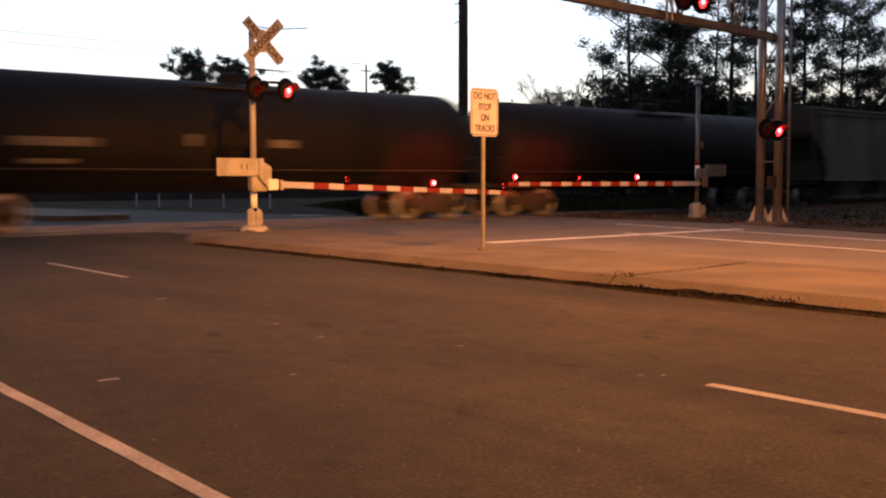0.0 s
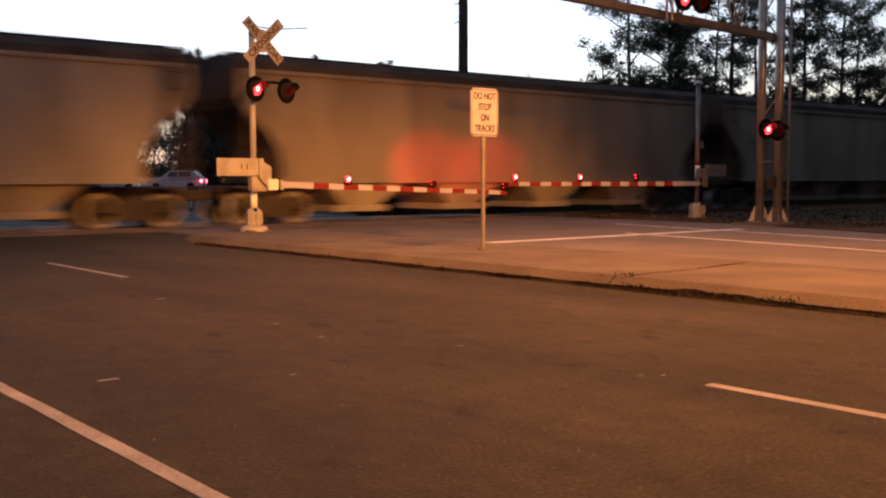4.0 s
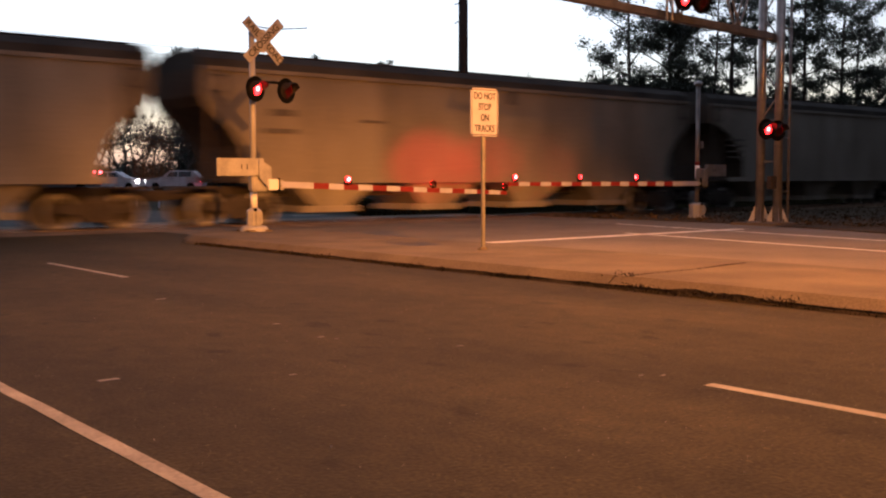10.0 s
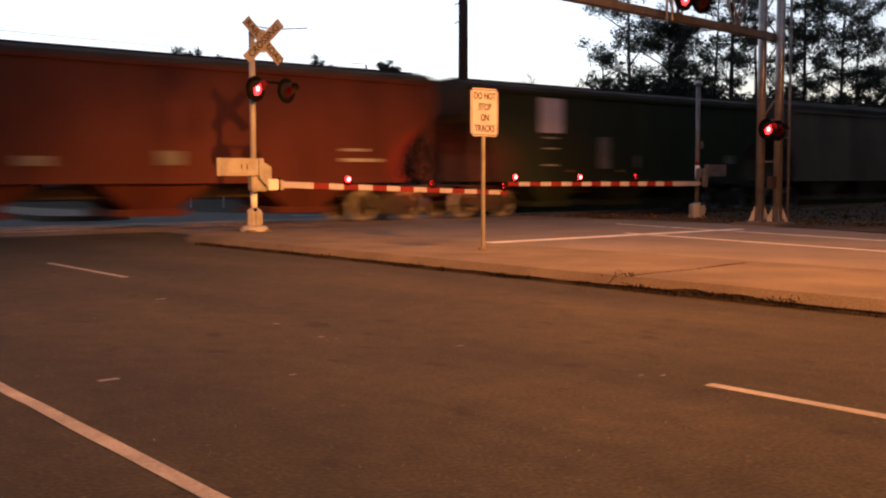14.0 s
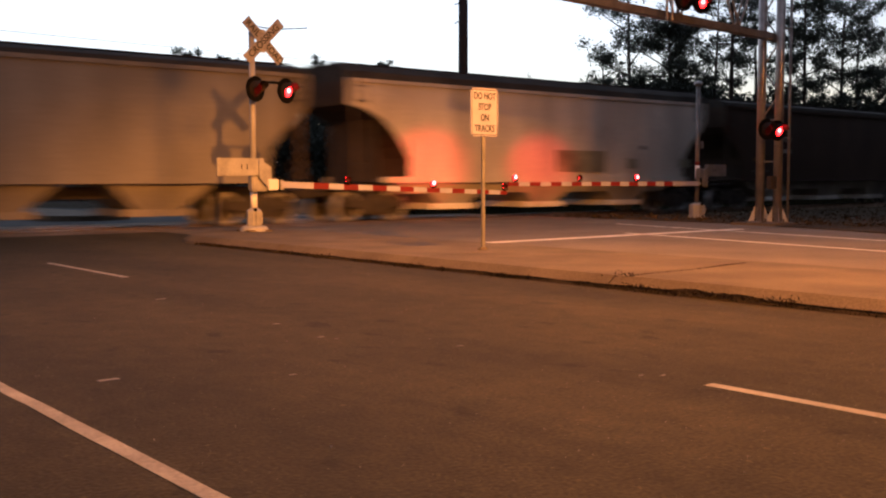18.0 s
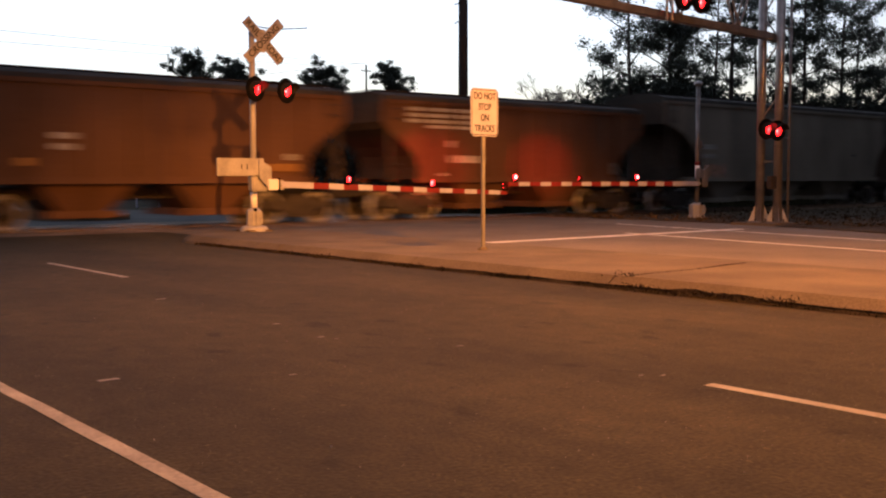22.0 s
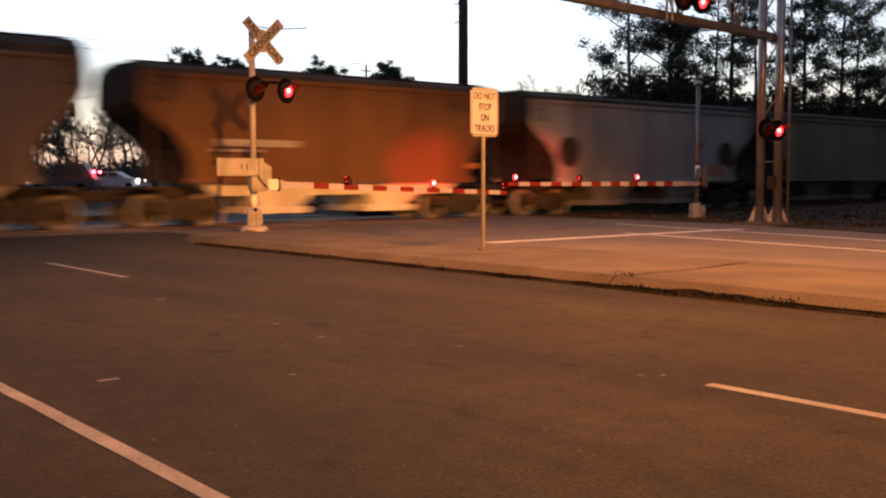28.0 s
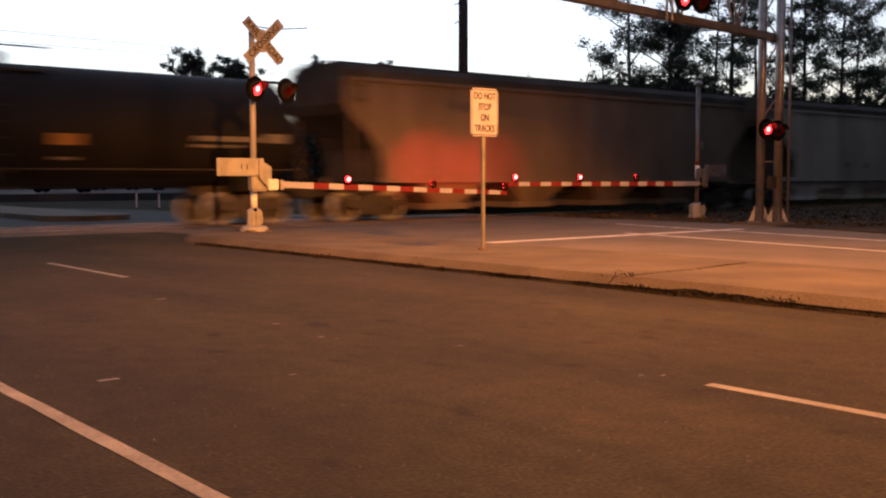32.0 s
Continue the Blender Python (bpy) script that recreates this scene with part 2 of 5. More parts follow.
def stripe(name, x0, x1, y0, y1, z=0.004, label="worn white painted road line", mat=PAINT, skew=0.0):
    bm = bmesh.new()
    long_y = (y1 - y0) > (x1 - x0)
    n = max(1, int(max(y1 - y0, x1 - x0) / 0.35))
    last = None
    for i in range(n + 1):
        f = i / n
        j, k = rng.normal(0, 0.0025, 2)
        if long_y:
            s = skew * (y1 - y0) * f
            pair = (bm.verts.new((x0 + j + s, y0 + (y1 - y0) * f, z)), bm.verts.new((x1 + k + s, y0 + (y1 - y0) * f, z)))
        else:
            pair = (bm.verts.new((x0 + (x1 - x0) * f, y1 + j, z)), bm.verts.new((x0 + (x1 - x0) * f, y0 + k, z)))
        if last:
            bm.faces.new((last[0], last[1], pair[1], pair[0]))
        last = pair
    bmesh.ops.recalc_face_normals(bm, faces=bm.faces)
    return tagged(part(name, bm, mat), label, "road marking", "", "structure")


stripe("edge_line", 1.79, 1.88, -30, 21.0)
for y1 in (15.99, 3.80, -8.39):
    tagged(stripe("lane_dash", 5.19, 5.29, y1 - 3.05, y1, label="worn white dashed lane line"), group="lane dashes")
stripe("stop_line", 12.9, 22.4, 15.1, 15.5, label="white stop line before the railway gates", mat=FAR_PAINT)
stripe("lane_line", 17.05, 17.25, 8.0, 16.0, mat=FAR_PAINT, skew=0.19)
stripe("lane_line", 13.0, 13.12, -30, 15.1, label="faded line beside the median")
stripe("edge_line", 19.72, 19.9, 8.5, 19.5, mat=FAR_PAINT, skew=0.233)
stripe("far_mark", 19.3, 20.7, 32.0, 32.4, -0.016, "white mark on the far asphalt")

# raised concrete median with a rounded nose, in slabs, a kerb and dirt in the gutter
MX0, MX1, NOSE = 9.03, 12.35, 18.9
median = thing("median", (0, 0, 0), "tan raised concrete median with a rounded nose", "median", kind="structure")


def median_slab(y0, y1, nose=False):
    bm = bmesh.new()
    pts = [(MX0, y0), (MX1, y0), (MX1, y1), (MX0, y1)]
    if nose:
        r = (MX1 - MX0) / 2
        pts = [(MX0, y0), (MX1, y0)] + [((MX0 + MX1) / 2 + r * math.cos(a), y1 + 1.9 * math.sin(a)) for a in np.linspace(0, math.pi, 17)]
    low = [bm.verts.new((x, y, 0.0)) for x, y in pts]
    cx = (MX0 + MX1) / 2
    mid = [bm.verts.new((x + (0.03 if x < cx else -0.03), y, 0.05)) for x, y in pts]
    top = [bm.verts.new((x + (0.16 if x < cx else -0.16), y, 0.145)) for x, y in pts]
    for a, b in ((low, mid), (mid, top)):
        for i in range(len(pts)):
            bm.faces.new((a[i], a[(i + 1) % len(pts)], b[(i + 1) % len(pts)], b[i]))
    bm.faces.new(top)
    return part("slab", bm, CONCRETE, median)


for k in range(12):
    median_slab(-30 + 3.8 * k + 0.012, -26.2 + 3.8 * k - 0.012)
median_slab(15.62, NOSE, True)
# soil and leaf litter heaped along the kerb
bm = bmesh.new()
prev = None
for i in range(148):
    y = -8 + i * 0.18
    thick = 0.05 + 0.06 * noise.noise((y * 0.9, 2, 0)) + (0.07 if 5.7 < y < 7.5 else 0.0) * (0.6 + 0.6 * noise.noise((y * 1.7, 5, 1)))
    thick = max(0.03, thick)
    tall = 0.034 + 0.016 * noise.noise((y * 2.0, 8, 1)) + 0.03 * max(0.0, min(1.0, (7.7 - y) / 0.5, (y - 5.3) / 0.8)) * (0.8 + 0.9 * noise.noise((y * 3.0, 3, 1)))
    cur = [bm.verts.new(p) for p in ((MX0 - thick, y, 0.003), (MX0 - thick * 0.5, y, 0.012 + thick * 0.12), (MX0 - 0.01, y, 0.02 + tall * 0.3), (MX0 - 0.01 + max(0.0, tall - 0.05) * 1.35, y, 0.012 + tall))]
    if prev:
        for j in range(3):
            bm.faces.new((prev[j], prev[j + 1], cur[j + 1], cur[j]))
    prev = cur
bmesh.ops.recalc_face_normals(bm, faces=bm.faces)
tagged(part("kerb_dirt", bm, DIRT), "dark soil and leaf litter along the kerb", "dirt", "", "stuff")


def scraps(name, spots, size, mat, label, category, seed):
    """Many small crumpled scraps, three corners each, round the given (place, spread)."""
    r = np.random.default_rng(seed)
    c = np.array([p for p, s in spots]) + r.normal(0, 1, (len(spots), 3)) * np.array([s for p, s in spots])
    c[:, 2] = np.maximum(c[:, 2], np.array([p[2] for p, s in spots]) - 0.01)
    v = (c[:, None, :] + r.normal(0, 1, (len(spots), 3, 3)) * size * r.uniform(0.4, 1.2, (len(spots), 1, 1))).reshape(-1, 3)
    mesh = bpy.data.meshes.new(name)
    mesh.from_pydata(v.tolist(), [], np.arange(len(v)).reshape(-1, 3).tolist())
    mesh.materials.append(mat)
    return tagged(new(name, mesh), label, category, "", "stuff")


litter = []
for k in range(12000):
    y = rng.uniform(3.2, 18.6)
    thick = 1.0 if 5.5 < y < 7.7 else 0.3
    if noise.noise((y * 1.3, 4, 2)) + 0.55 * thick < rng.uniform(-0.2, 0.9):
        continue
    litter.append(((MX0 - 0.03, y, 0.015 + 0.05 * thick * rng.random() * (1.0 + noise.noise((y * 2.2, 1, 0)))), (0.03 + 0.03 * thick, 0.03, 0.012)))
joint = []
for k in range(1800):
    f = rng.random() ** 0.8
    joint.append(((9.1 + 2.7 * f, 7.78 + 0.2 * f + 0.03 * math.sin(9 * f), 0.145), (0.012, 0.012 * (1 - f) + 0.004, 0.003)))
for k in range(45):
    litter.append(((9.2, 7.85, 0.15), (0.1, 0.12, 0.02)))
scraps("leaf_litter", litter, 0.014, DIRT, "dark fallen leaves caught along the kerb and joint", "litter", 31)
scraps("joint_dirt", joint, 0.006, DIRT, "fine dark dirt in a joint of the median", "dirt", 33)
grit = [((rng.uniform(2.0, 8.9), 2.5 + 9 * rng.random() ** 1.6, 0.004), (0.0, 0.0, 0.002)) for k in range(2600)]
scraps("road_grit", grit, 0.0038, CHIP, "small pale grit scattered on the asphalt", "grit", 32)
grass = []
for k in range(12000):
    x, y = 25.1 + 30 * rng.random() ** 1.5, rng.uniform(9.0, 23.0)
    if noise.noise((x * 0.7, y * 0.7, 3)) > rng.uniform(-0.6, 0.5):
        grass.append(((x, y, 0.035), (0.05, 0.05, 0.03)))
scraps("verge_grass", grass, 0.05, VERGE, "short dry grass and dead leaves on the verge", "grass", 34)
stones = [((26.0 + 40 * rng.random() ** 1.5, rng.uniform(23.6, 25.6), -0.165), (0.02, 0.02, 0.012)) for k in range(5500)]
scraps("ballast_stones", stones, 0.026, BALLAST, "loose grey ballast stones beside the rail", "gravel", 35)
# low mound of dark grass beyond the rails
bm = bmesh.new()
rows = []
for j in range(15):
    y = 29.8 + 1.1 * j
    left = float(np.interp(y, [29.8, 33.0, 38.0, 45.2], [20.6, 22.6, 25.2, 27.6]))
    row = []
    for i in range(36):
        x = left + 46.0 * (i / 35) ** 1.6
        rise = min(1.0, (x - left) / 3.5) * min(1.0, (y - 29.8) / 2.4)
        row.append(bm.verts.new((x, y, -0.05 + rise * (0.34 + 0.16 * noise.noise((x * 0.35, y * 0.5, 2))))))
    rows.append(row)
for p, q in zip(rows, rows[1:]):
    for i in range(35):
        bm.faces.new((p[i], p[i + 1], q[i + 1], q[i]))
tagged(part("grass_mound", bm, MOUND, smooth=True), "low mound of dark winter grass", "ground", "", "structure")
blades = []
for k in range(5000):
    y = 29.9 + 10 * rng.random()
    left = float(np.interp(y, [29.8, 33.0, 38.0, 45.2], [20.6, 22.6, 25.2, 27.6]))
    x = left + 0.2 + 34 * rng.random() ** 1.4
    rise = min(1.0, (x - left) / 3.5) * min(1.0, (y - 29.8) / 2.4)
    blades.append(((x, y, 0.02 + 0.36 * rise), (0.03, 0.03, 0.03)))
scraps("mound_grass", blades, 0.06, MOUND, "rough dark winter grass on a low mound", "grass", 36)
# nose of the far median, beyond the rails
bm = bmesh.new()
pts = [(12.2 + 1.5 * math.cos(a), 33.6 + 1.4 * math.sin(a)) for a in np.linspace(math.pi, 2 * math.pi, 13)] + [(13.7, 50), (10.7, 50)]
low = [bm.verts.new((x, y, -0.02)) for x, y in pts]
top = [bm.verts.new((x, y, 0.15)) for x, y in pts]
for i in range(len(pts)):
    bm.faces.new((low[i], low[(i + 1) % len(pts)], top[(i + 1) % len(pts)], top[i]))
bm.faces.new(top)
bmesh.ops.recalc_face_normals(bm, faces=bm.faces)
tagged(part("median_beyond_tracks", bm, CONCRETE), "tan raised concrete median beyond the tracks", "median", "", "structure")

# small litter on the asphalt
for k, (x, y, s) in enumerate(((2.44, 6.33, 0.11), (4.56, 10.32, 0.09), (4.55, 7.87, 0.055), (4.44, 6.98, 0.05), (4.49, 6.82, 0.03), (3.43, 5.73, 0.045), (5.01, 5.91, 0.05), (5.15, 4.26, 0.03), (5.26, 4.17, 0.035))):
    s *= 0.7
    bm = boxed(x - s, x + s * 0.8, y - s * 0.35, y + s * 0.4, 0.0, 0.004, 0.0015)
    tagged(part("road_chip", bm, CHIP), "pale worn paint chip on the asphalt", "debris", "chips on the road")


def solid(stations, ring_of):
    """Lofts rings along x; ring_of(station) gives (y, z) points."""
    bm = bmesh.new()
    rings = [[bm.verts.new((s[0], y, z)) for y, z in ring_of(s)] for s in stations]
    n = len(rings[0])
    for p, q in zip(rings, rings[1:]):
        for i in range(n):
            bm.faces.new((p[i], p[(i + 1) % n], q[(i + 1) % n], q[i]))
    bm.faces.new(rings[0][::-1])
    bm.faces.new(rings[-1])
    bmesh.ops.recalc_face_normals(bm, faces=bm.faces)
    return bm


# ---- crossing signals ----
FLASHERS = []


def flasher(parent, at, turn, side, lens_r=0.15, dish=0.28):
    """A hooded red lamp on a black round backing; its lens unit turns between a lit and a dark side."""
    base = spun([(0.0, 0.06), (-0.02, dish), (-0.035, dish), (-0.03, lens_r + 0.03)], "y", 28)
    head = part("flasher", base, BLACK, parent, "black round backing of a red flashing light")
    head.matrix_basis = pose(*at, 0, 0, turn)
    part("housing", spun([(0.16, 0.05), (0.14, 0.12), (0.0, 0.15)], "y", 20), BLACK, head)
    bm = bmesh.new()
    rings = []
    for y, r, drop in ((-0.03, lens_r + 0.02, 0), (-0.15, lens_r + 0.02, 0), (-0.29, lens_r + 0.015, 0)):
        span = 1.0 if y > -0.1 else (0.52 if y > -0.2 else 0.36)
        rings.append([bm.verts.new((r * math.sin(a), y, r * math.cos(a))) for a in np.linspace(-math.pi * span, math.pi * span, 21)])
    for p, q in zip(rings, rings[1:]):
        for i in range(20):
            bm.faces.new((p[i], p[i + 1], q[i + 1], q[i]))
    hood = part("hood", bm, HOOD, head)
    sol = hood.modifiers.new("thickness", "SOLIDIFY")
    sol.thickness = 0.006
    bm = spun([(-0.045, lens_r * 0.35), (-0.035, lens_r * 0.75), (0.0, lens_r * 0.96), (0.035, lens_r * 0.75), (0.045, lens_r * 0.35)], "y", 20)
    for f in bm.faces:
        c = f.calc_center_median()
        f.material_index = 1 if c.y > 0 else (2 if math.hypot(c.x, c.z) < lens_r * 0.5 else 0)
    lens = part("lens", bm, (LENS_ON, LENS_OFF, LENS_CORE), head, "red signal lens")
    FLASHERS.append((lens, side, (0, -0.06, 0)))
    return head


def arm_lamp(parent, at, side):
    """A red gate lamp: a bowl with a glowing front and a dark inside, open at the back; a flashing one turns round its upright."""
    holder = part("arm_lamp", rodded((0, 0, -0.06), (0, 0, -0.012), 0.035, 0.04), BLACK, parent, "small red gate lamp")
    holder.matrix_basis = pose(*at)
    for x in (-0.085, 0.085):
        part("bracket", boxed(x - 0.006, x + 0.006, -0.02, 0.02, -0.03, 0.1, 0.003), BLACK, holder)
    part("bracket", boxed(-0.091, 0.091, -0.02, 0.02, -0.045, -0.03, 0.003), BLACK, holder)
    bm = bmesh.new()
    shells = []
    for profile, mats in (((0.004, 0.072), (-0.02, 0.066), (-0.04, 0.048), (-0.05, 0.026)), (0, 0, 2)), (((0.004, 0.066), (-0.016, 0.06), (-0.034, 0.044), (-0.043, 0.024)), (1, 1, 1)):
        rings = [[bm.verts.new((q * math.cos(a), y, q * math.sin(a))) for a in np.linspace(0, 2 * math.pi, 19)[:-1]] for y, q in profile]
        for p, q, mat in zip(rings, rings[1:], mats):
            for i in range(18):
                bm.faces.new((p[i], p[i - 1], q[i - 1], q[i])).material_index = mat
        bm.faces.new(rings[-1]).material_index = 1 if mats[0] else 2
        shells.append(rings)
    for i in range(18):
        bm.faces.new((shells[0][0][i], shells[0][0][i - 1], shells[1][0][i - 1], shells[1][0][i])).material_index = 1
    bmesh.ops.recalc_face_normals(bm, faces=bm.faces)
    lens = part("lens", bm, (LENS_ON, LENS_OFF, LENS_CORE), holder, "red lamp lens")
    if side in (None, "dark"):
        lens.matrix_basis = pose(0, 0, 0.065, 0, 0, 180 if side else 0)
    else:
        FLASHERS.append((lens, side, (0, 0, 0.065)))


def gate_arm(parent, x0, x1, z0, z1, y, first_red, name="gate_arm"):
    """Tapered arm from x0 (at the mast) to x1, in stripes 0.406 m long."""
    d = 1 if x1 > x0 else -1
    arm = part(name, rodded((x0 - d * 0.3, y, z0), (x0, y, z0), 0.05, 0.045), SILVER_PAINT, parent, "red and white striped gate arm, lowered")
    edges = [x0] + [first_red + d * 0.4065 * k for k in range(40) if 0 < (first_red + d * 0.4065 * k - x0) * d < abs(x1 - x0) - 0.1] + [x1]
    for a, b in zip(edges, edges[1:]):
        red = int(round((a - first_red) * d / 0.4065)) % 2 == 0 and (a - first_red) * d > -0.1
        f0, f1 = (a - x0) / (x1 - x0), (b - x0) / (x1 - x0)
        zz0, zz1 = z0 + (z1 - z0) * f0, z0 + (z1 - z0) * f1
        h0, h1 = 0.07 - 0.018 * f0, 0.07 - 0.018 * f1
        bm = bmesh.new()
        v = [bm.verts.new(p) for p in ((a, y - 0.03, zz0 - h0), (b, y - 0.03, zz1 - h1), (b, y - 0.03, zz1 + h1), (a, y - 0.03, zz0 + h0), (a, y + 0.03, zz0 - h0), (b, y + 0.03, zz1 - h1), (b, y + 0.03, zz1 + h1), (a, y + 0.03, zz0 + h0))]
        for q in ((0, 1, 2, 3), (7, 6, 5, 4), (0, 4, 5, 1), (2, 6, 7, 3), (1, 5, 6, 2), (0, 3, 7, 4)):
            bm.faces.new([v[k] for k in q])
        bmesh.ops.recalc_face_normals(bm, faces=bm.faces)
        part("stripe", bm, RED if red else WHITE, arm)
    return arm


def gate_mechanism(parent, x, y, side, finish=SILVER_PAINT):
    """Gate machine on its mast with the counterweight on the far side from the arm. side: +1 arm towards +x."""
    part("gate_machine", boxed(x - 0.2, x + 0.2, y - 0.3, y - 0.09, 1.02, 1.62, 0.03), finish, parent, "silver painted gate machine")
    bm = bmesh.new()
    box(bm, x - side * 1.06, x + side * 0.06, y - 0.36, y - 0.31, 1.36, 1.74, 0.01)
    part("counterweight", bm, finish, parent, "weathered silver counterweight plate")
    for xx, zz in ((x - side * 0.35, 1.55), (x - side * 0.48, 1.55)):
        part("bolt_slot", boxed(xx - 0.012, xx + 0.012, y - 0.364, y - 0.345, zz - 0.05, zz + 0.06), STEEL, parent)
    bm = bmesh.new()
    v = [(x - side * 0.08, 1.72), (x + side * 0.22, 1.55), (x + side * 0.22, 1.27), (x + side * 0.52, 1.27), (x + side * 0.52, 1.05), (x + side * 0.2, 1.04), (x - side * 0.08, 1.33)]
    a = [bm.verts.new((px, y - 0.41, pz)) for px, pz in v]
    b = [bm.verts.new((px, y - 0.36, pz)) for px, pz in v]
    bm.faces.new(a), bm.faces.new(b[::-1])
    for i in range(len(v)):
        bm.faces.new((a[i], b[i], b[(i + 1) % len(v)], a[(i + 1) % len(v)]))
    bmesh.ops.recalc_face_normals(bm, faces=bm.faces)
    part("arm_support", bm, finish, parent, "cranked silver gate arm bracket")
    x0, x1 = sorted((x + side * 0.12, x + side * 0.37))
    part("arm_clamp", boxed(x0, x1, y - 0.46, y - 0.4, 1.05, 1.29, 0.012), RETRO if finish is SILVER_PAINT else finish, parent, "white painted arm clamp")
    part("clamp_edge", boxed(x0 + side * 0.25, x1 + side * 0.025, y - 0.47, y - 0.38, 1.03, 1.31) if side > 0 else boxed(x0 - 0.025, x1 - 0.25, y - 0.47, y - 0.38, 1.03, 1.31), BLACK, parent, "dark clamp edge")


def mast_base(parent, x, y, z, size=0.3, wide=0.17):
    part("foundation", boxed(x - size, x + size, y - size, y + size, z - 0.3, z + 0.06, 0.02), CONCRETE, parent, "concrete foundation")
    case = part("junction_box", spun([(z + 0.06, wide * 1.12), (z + 0.12, wide * 1.12), (z + 0.15, wide), (z + 0.47, wide), (z + 0.53, wide * 0.55)], "z", 8), SILVER_PAINT, parent, "cast silver mast base")
    case.matrix_basis = pose(x, y, 0, 0, 0, 10)
    part("base_cover", boxed(-0.1, 0.1, -wide - 0.02, -wide * 0.9, z + 0.17, z + 0.45, 0.02), SILVER_PAINT, case)
    for dx, dz in ((-0.09, 0.11), (0.09, 0.11), (-0.09, 0.5)):
        part("bolt_hole", rodded((dx, -wide * 1.06, z + dz), (dx, -wide * 0.8, z + dz), 0.035, 0.035, 6), BLACK, case)


# near signal: crossbuck, two lights, gate
GX, GY = 11.08, 20.1
near = thing("crossing_signal", (0, 0, 0), "silver crossing signal with crossbuck, red lights and lowered gate", "crossing signal", "crossing gates")
mast_base(near, GX, GY, 0.12)
part("base_flange", spun([(0.13, 0.32), (0.2, 0.31), (0.25, 0.27), (0.27, 0.19)], "z", 20), SILVER_PAINT, near, "cast round base flange").matrix_basis = pose(GX, GY, 0)
part("mast", rodded((GX, GY, 0.55), (GX, GY, 4.56), 0.072, 0.066, 16), SILVER_PAINT, near, "silver tubular mast", True)
part("reflective_band", rodded((GX, GY, 0.66), (GX, GY, 1.0), 0.078, 0.078, 16), RETRO, near, "bright white reflective band", True)
part("mast_cap", spun([(4.56, 0.08), (4.6, 0.07), (4.63, 0.03)], "z", 14), ALUMINIUM, near).matrix_basis = pose(GX, GY, 0)
buck = part("crossbuck", boxed(-0.06, 0.06, -0.02, 0.0, -0.25, 0.25), SILVER_PAINT, near, "white crossbuck with black letters")
buck.matrix_basis = pose(GX + 0.2, GY - 0.12, 4.30)
for k, (tilt, words, off) in enumerate(((45, (("RAIL", -0.36), ("ROAD", 0.36)), 0.0), (-45, (("CROSSING", 0.0),), -0.022))):
    blade = part("blade", boxed(-0.61, 0.61, -0.012 + off, off, -0.114, 0.114), DIM_WHITE, buck)
    blade.matrix_basis = pose(0, -0.03, 0, 0, tilt, 0)
    for w, x in words:
        lettering(w, 0.2 if len(w) < 5 else 0.205, INK, blade, pose(x, off - 0.015, 0, 90, 0, 0))
part("bracket_rod", tube([Vector((GX + 0.1, GY - 0.02, 4.62)), Vector((GX + 0.6, GY - 0.02, 4.6)), Vector((GX + 1.4, GY - 0.02, 4.7))], 0.012, 6), BLACK, near)
part("crossarm", rodded((GX - 0.15, GY - 0.1, 3.42), (GX + 0.74, GY - 0.1, 3.42), 0.03, 0.03), BLACK, near, "black light crossarm")
flasher(near, (GX - 0.07, GY - 0.22, 3.24), 16, "L")
flasher(near, (GX + 0.70, GY - 0.22, 3.24), 16, "R")
gate_mechanism(near, GX, GY, 1)
arm1 = gate_arm(near, GX + 0.45, 18.27, 1.17, 0.925, GY - 0.4, 12.36)
for px, side in ((13.28, "L"), (15.8, "R"), (18.2, "dark")):
    arm_lamp(arm1, (px, GY - 0.44, 1.17 - 0.24 * (px - GX - 0.45) / 6.6 + 0.11), side)

# second signal, at the outer edge of the road
SX, SY = 27.2, 20.3
far_gate = thing("crossing_gate", (0, 0, 0), "silver gate mast with a lowered striped arm on the verge", "crossing gate", "crossing gates")
mast_base(far_gate, SX, SY, -0.02, 0.34, 0.25)
part("sensor_box", boxed(SX + 0.05, SX + 0.2, SY - 0.1, SY + 0.08, 2.25, 2.48, 0.02), DARK_SILVER, far_gate, "small grey box on the mast")
part("mast", rodded((SX, SY, 0.4), (SX, SY, 4.25), 0.072, 0.066, 16), GALVANISED, far_gate, "silver tubular mast", True)
part("reflective_band", rodded((SX, SY, 1.72), (SX, SY, 1.84), 0.078, 0.078, 16), RED, far_gate, "red reflective band", True)
part("reflective_band", rodded((SX, SY, 1.3), (SX, SY, 1.715), 0.078, 0.078, 16), RETRO, far_gate, "bright white reflective band", True)
part("mast_cap", spun([(4.25, 0.09), (4.3, 0.14), (4.36, 0.12), (4.4, 0.03)], "z", 14), ALUMINIUM, far_gate).matrix_basis = pose(SX, SY, 0)
gate_mechanism(far_gate, SX, SY, -1, DARK_SILVER)
arm2 = gate_arm(far_gate, SX - 0.5, 18.55, 1.13, 1.15, SY - 0.4, 25.41)
for px, side in ((18.75, None), (21.25, "l"), (23.7, "r")):
    arm_lamp(arm2, (px, SY - 0.44, 1.27), side)
# the arm lamps throw red beams on the passing train; the turning bowls cover the two flashing ones
for px, watt in ((18.75, 640), (21.25, 470), (23.7, 400)):
    lamp("gate_lamp_beam", "SPOT", (px, SY - 0.43, 1.335), (px + 1.42, SY + 5.1, 1.7), watt, (1.0, 0.03, 0.03), 0.012, 28, 1.0).scale = (1.45, 1.0, 1.0)

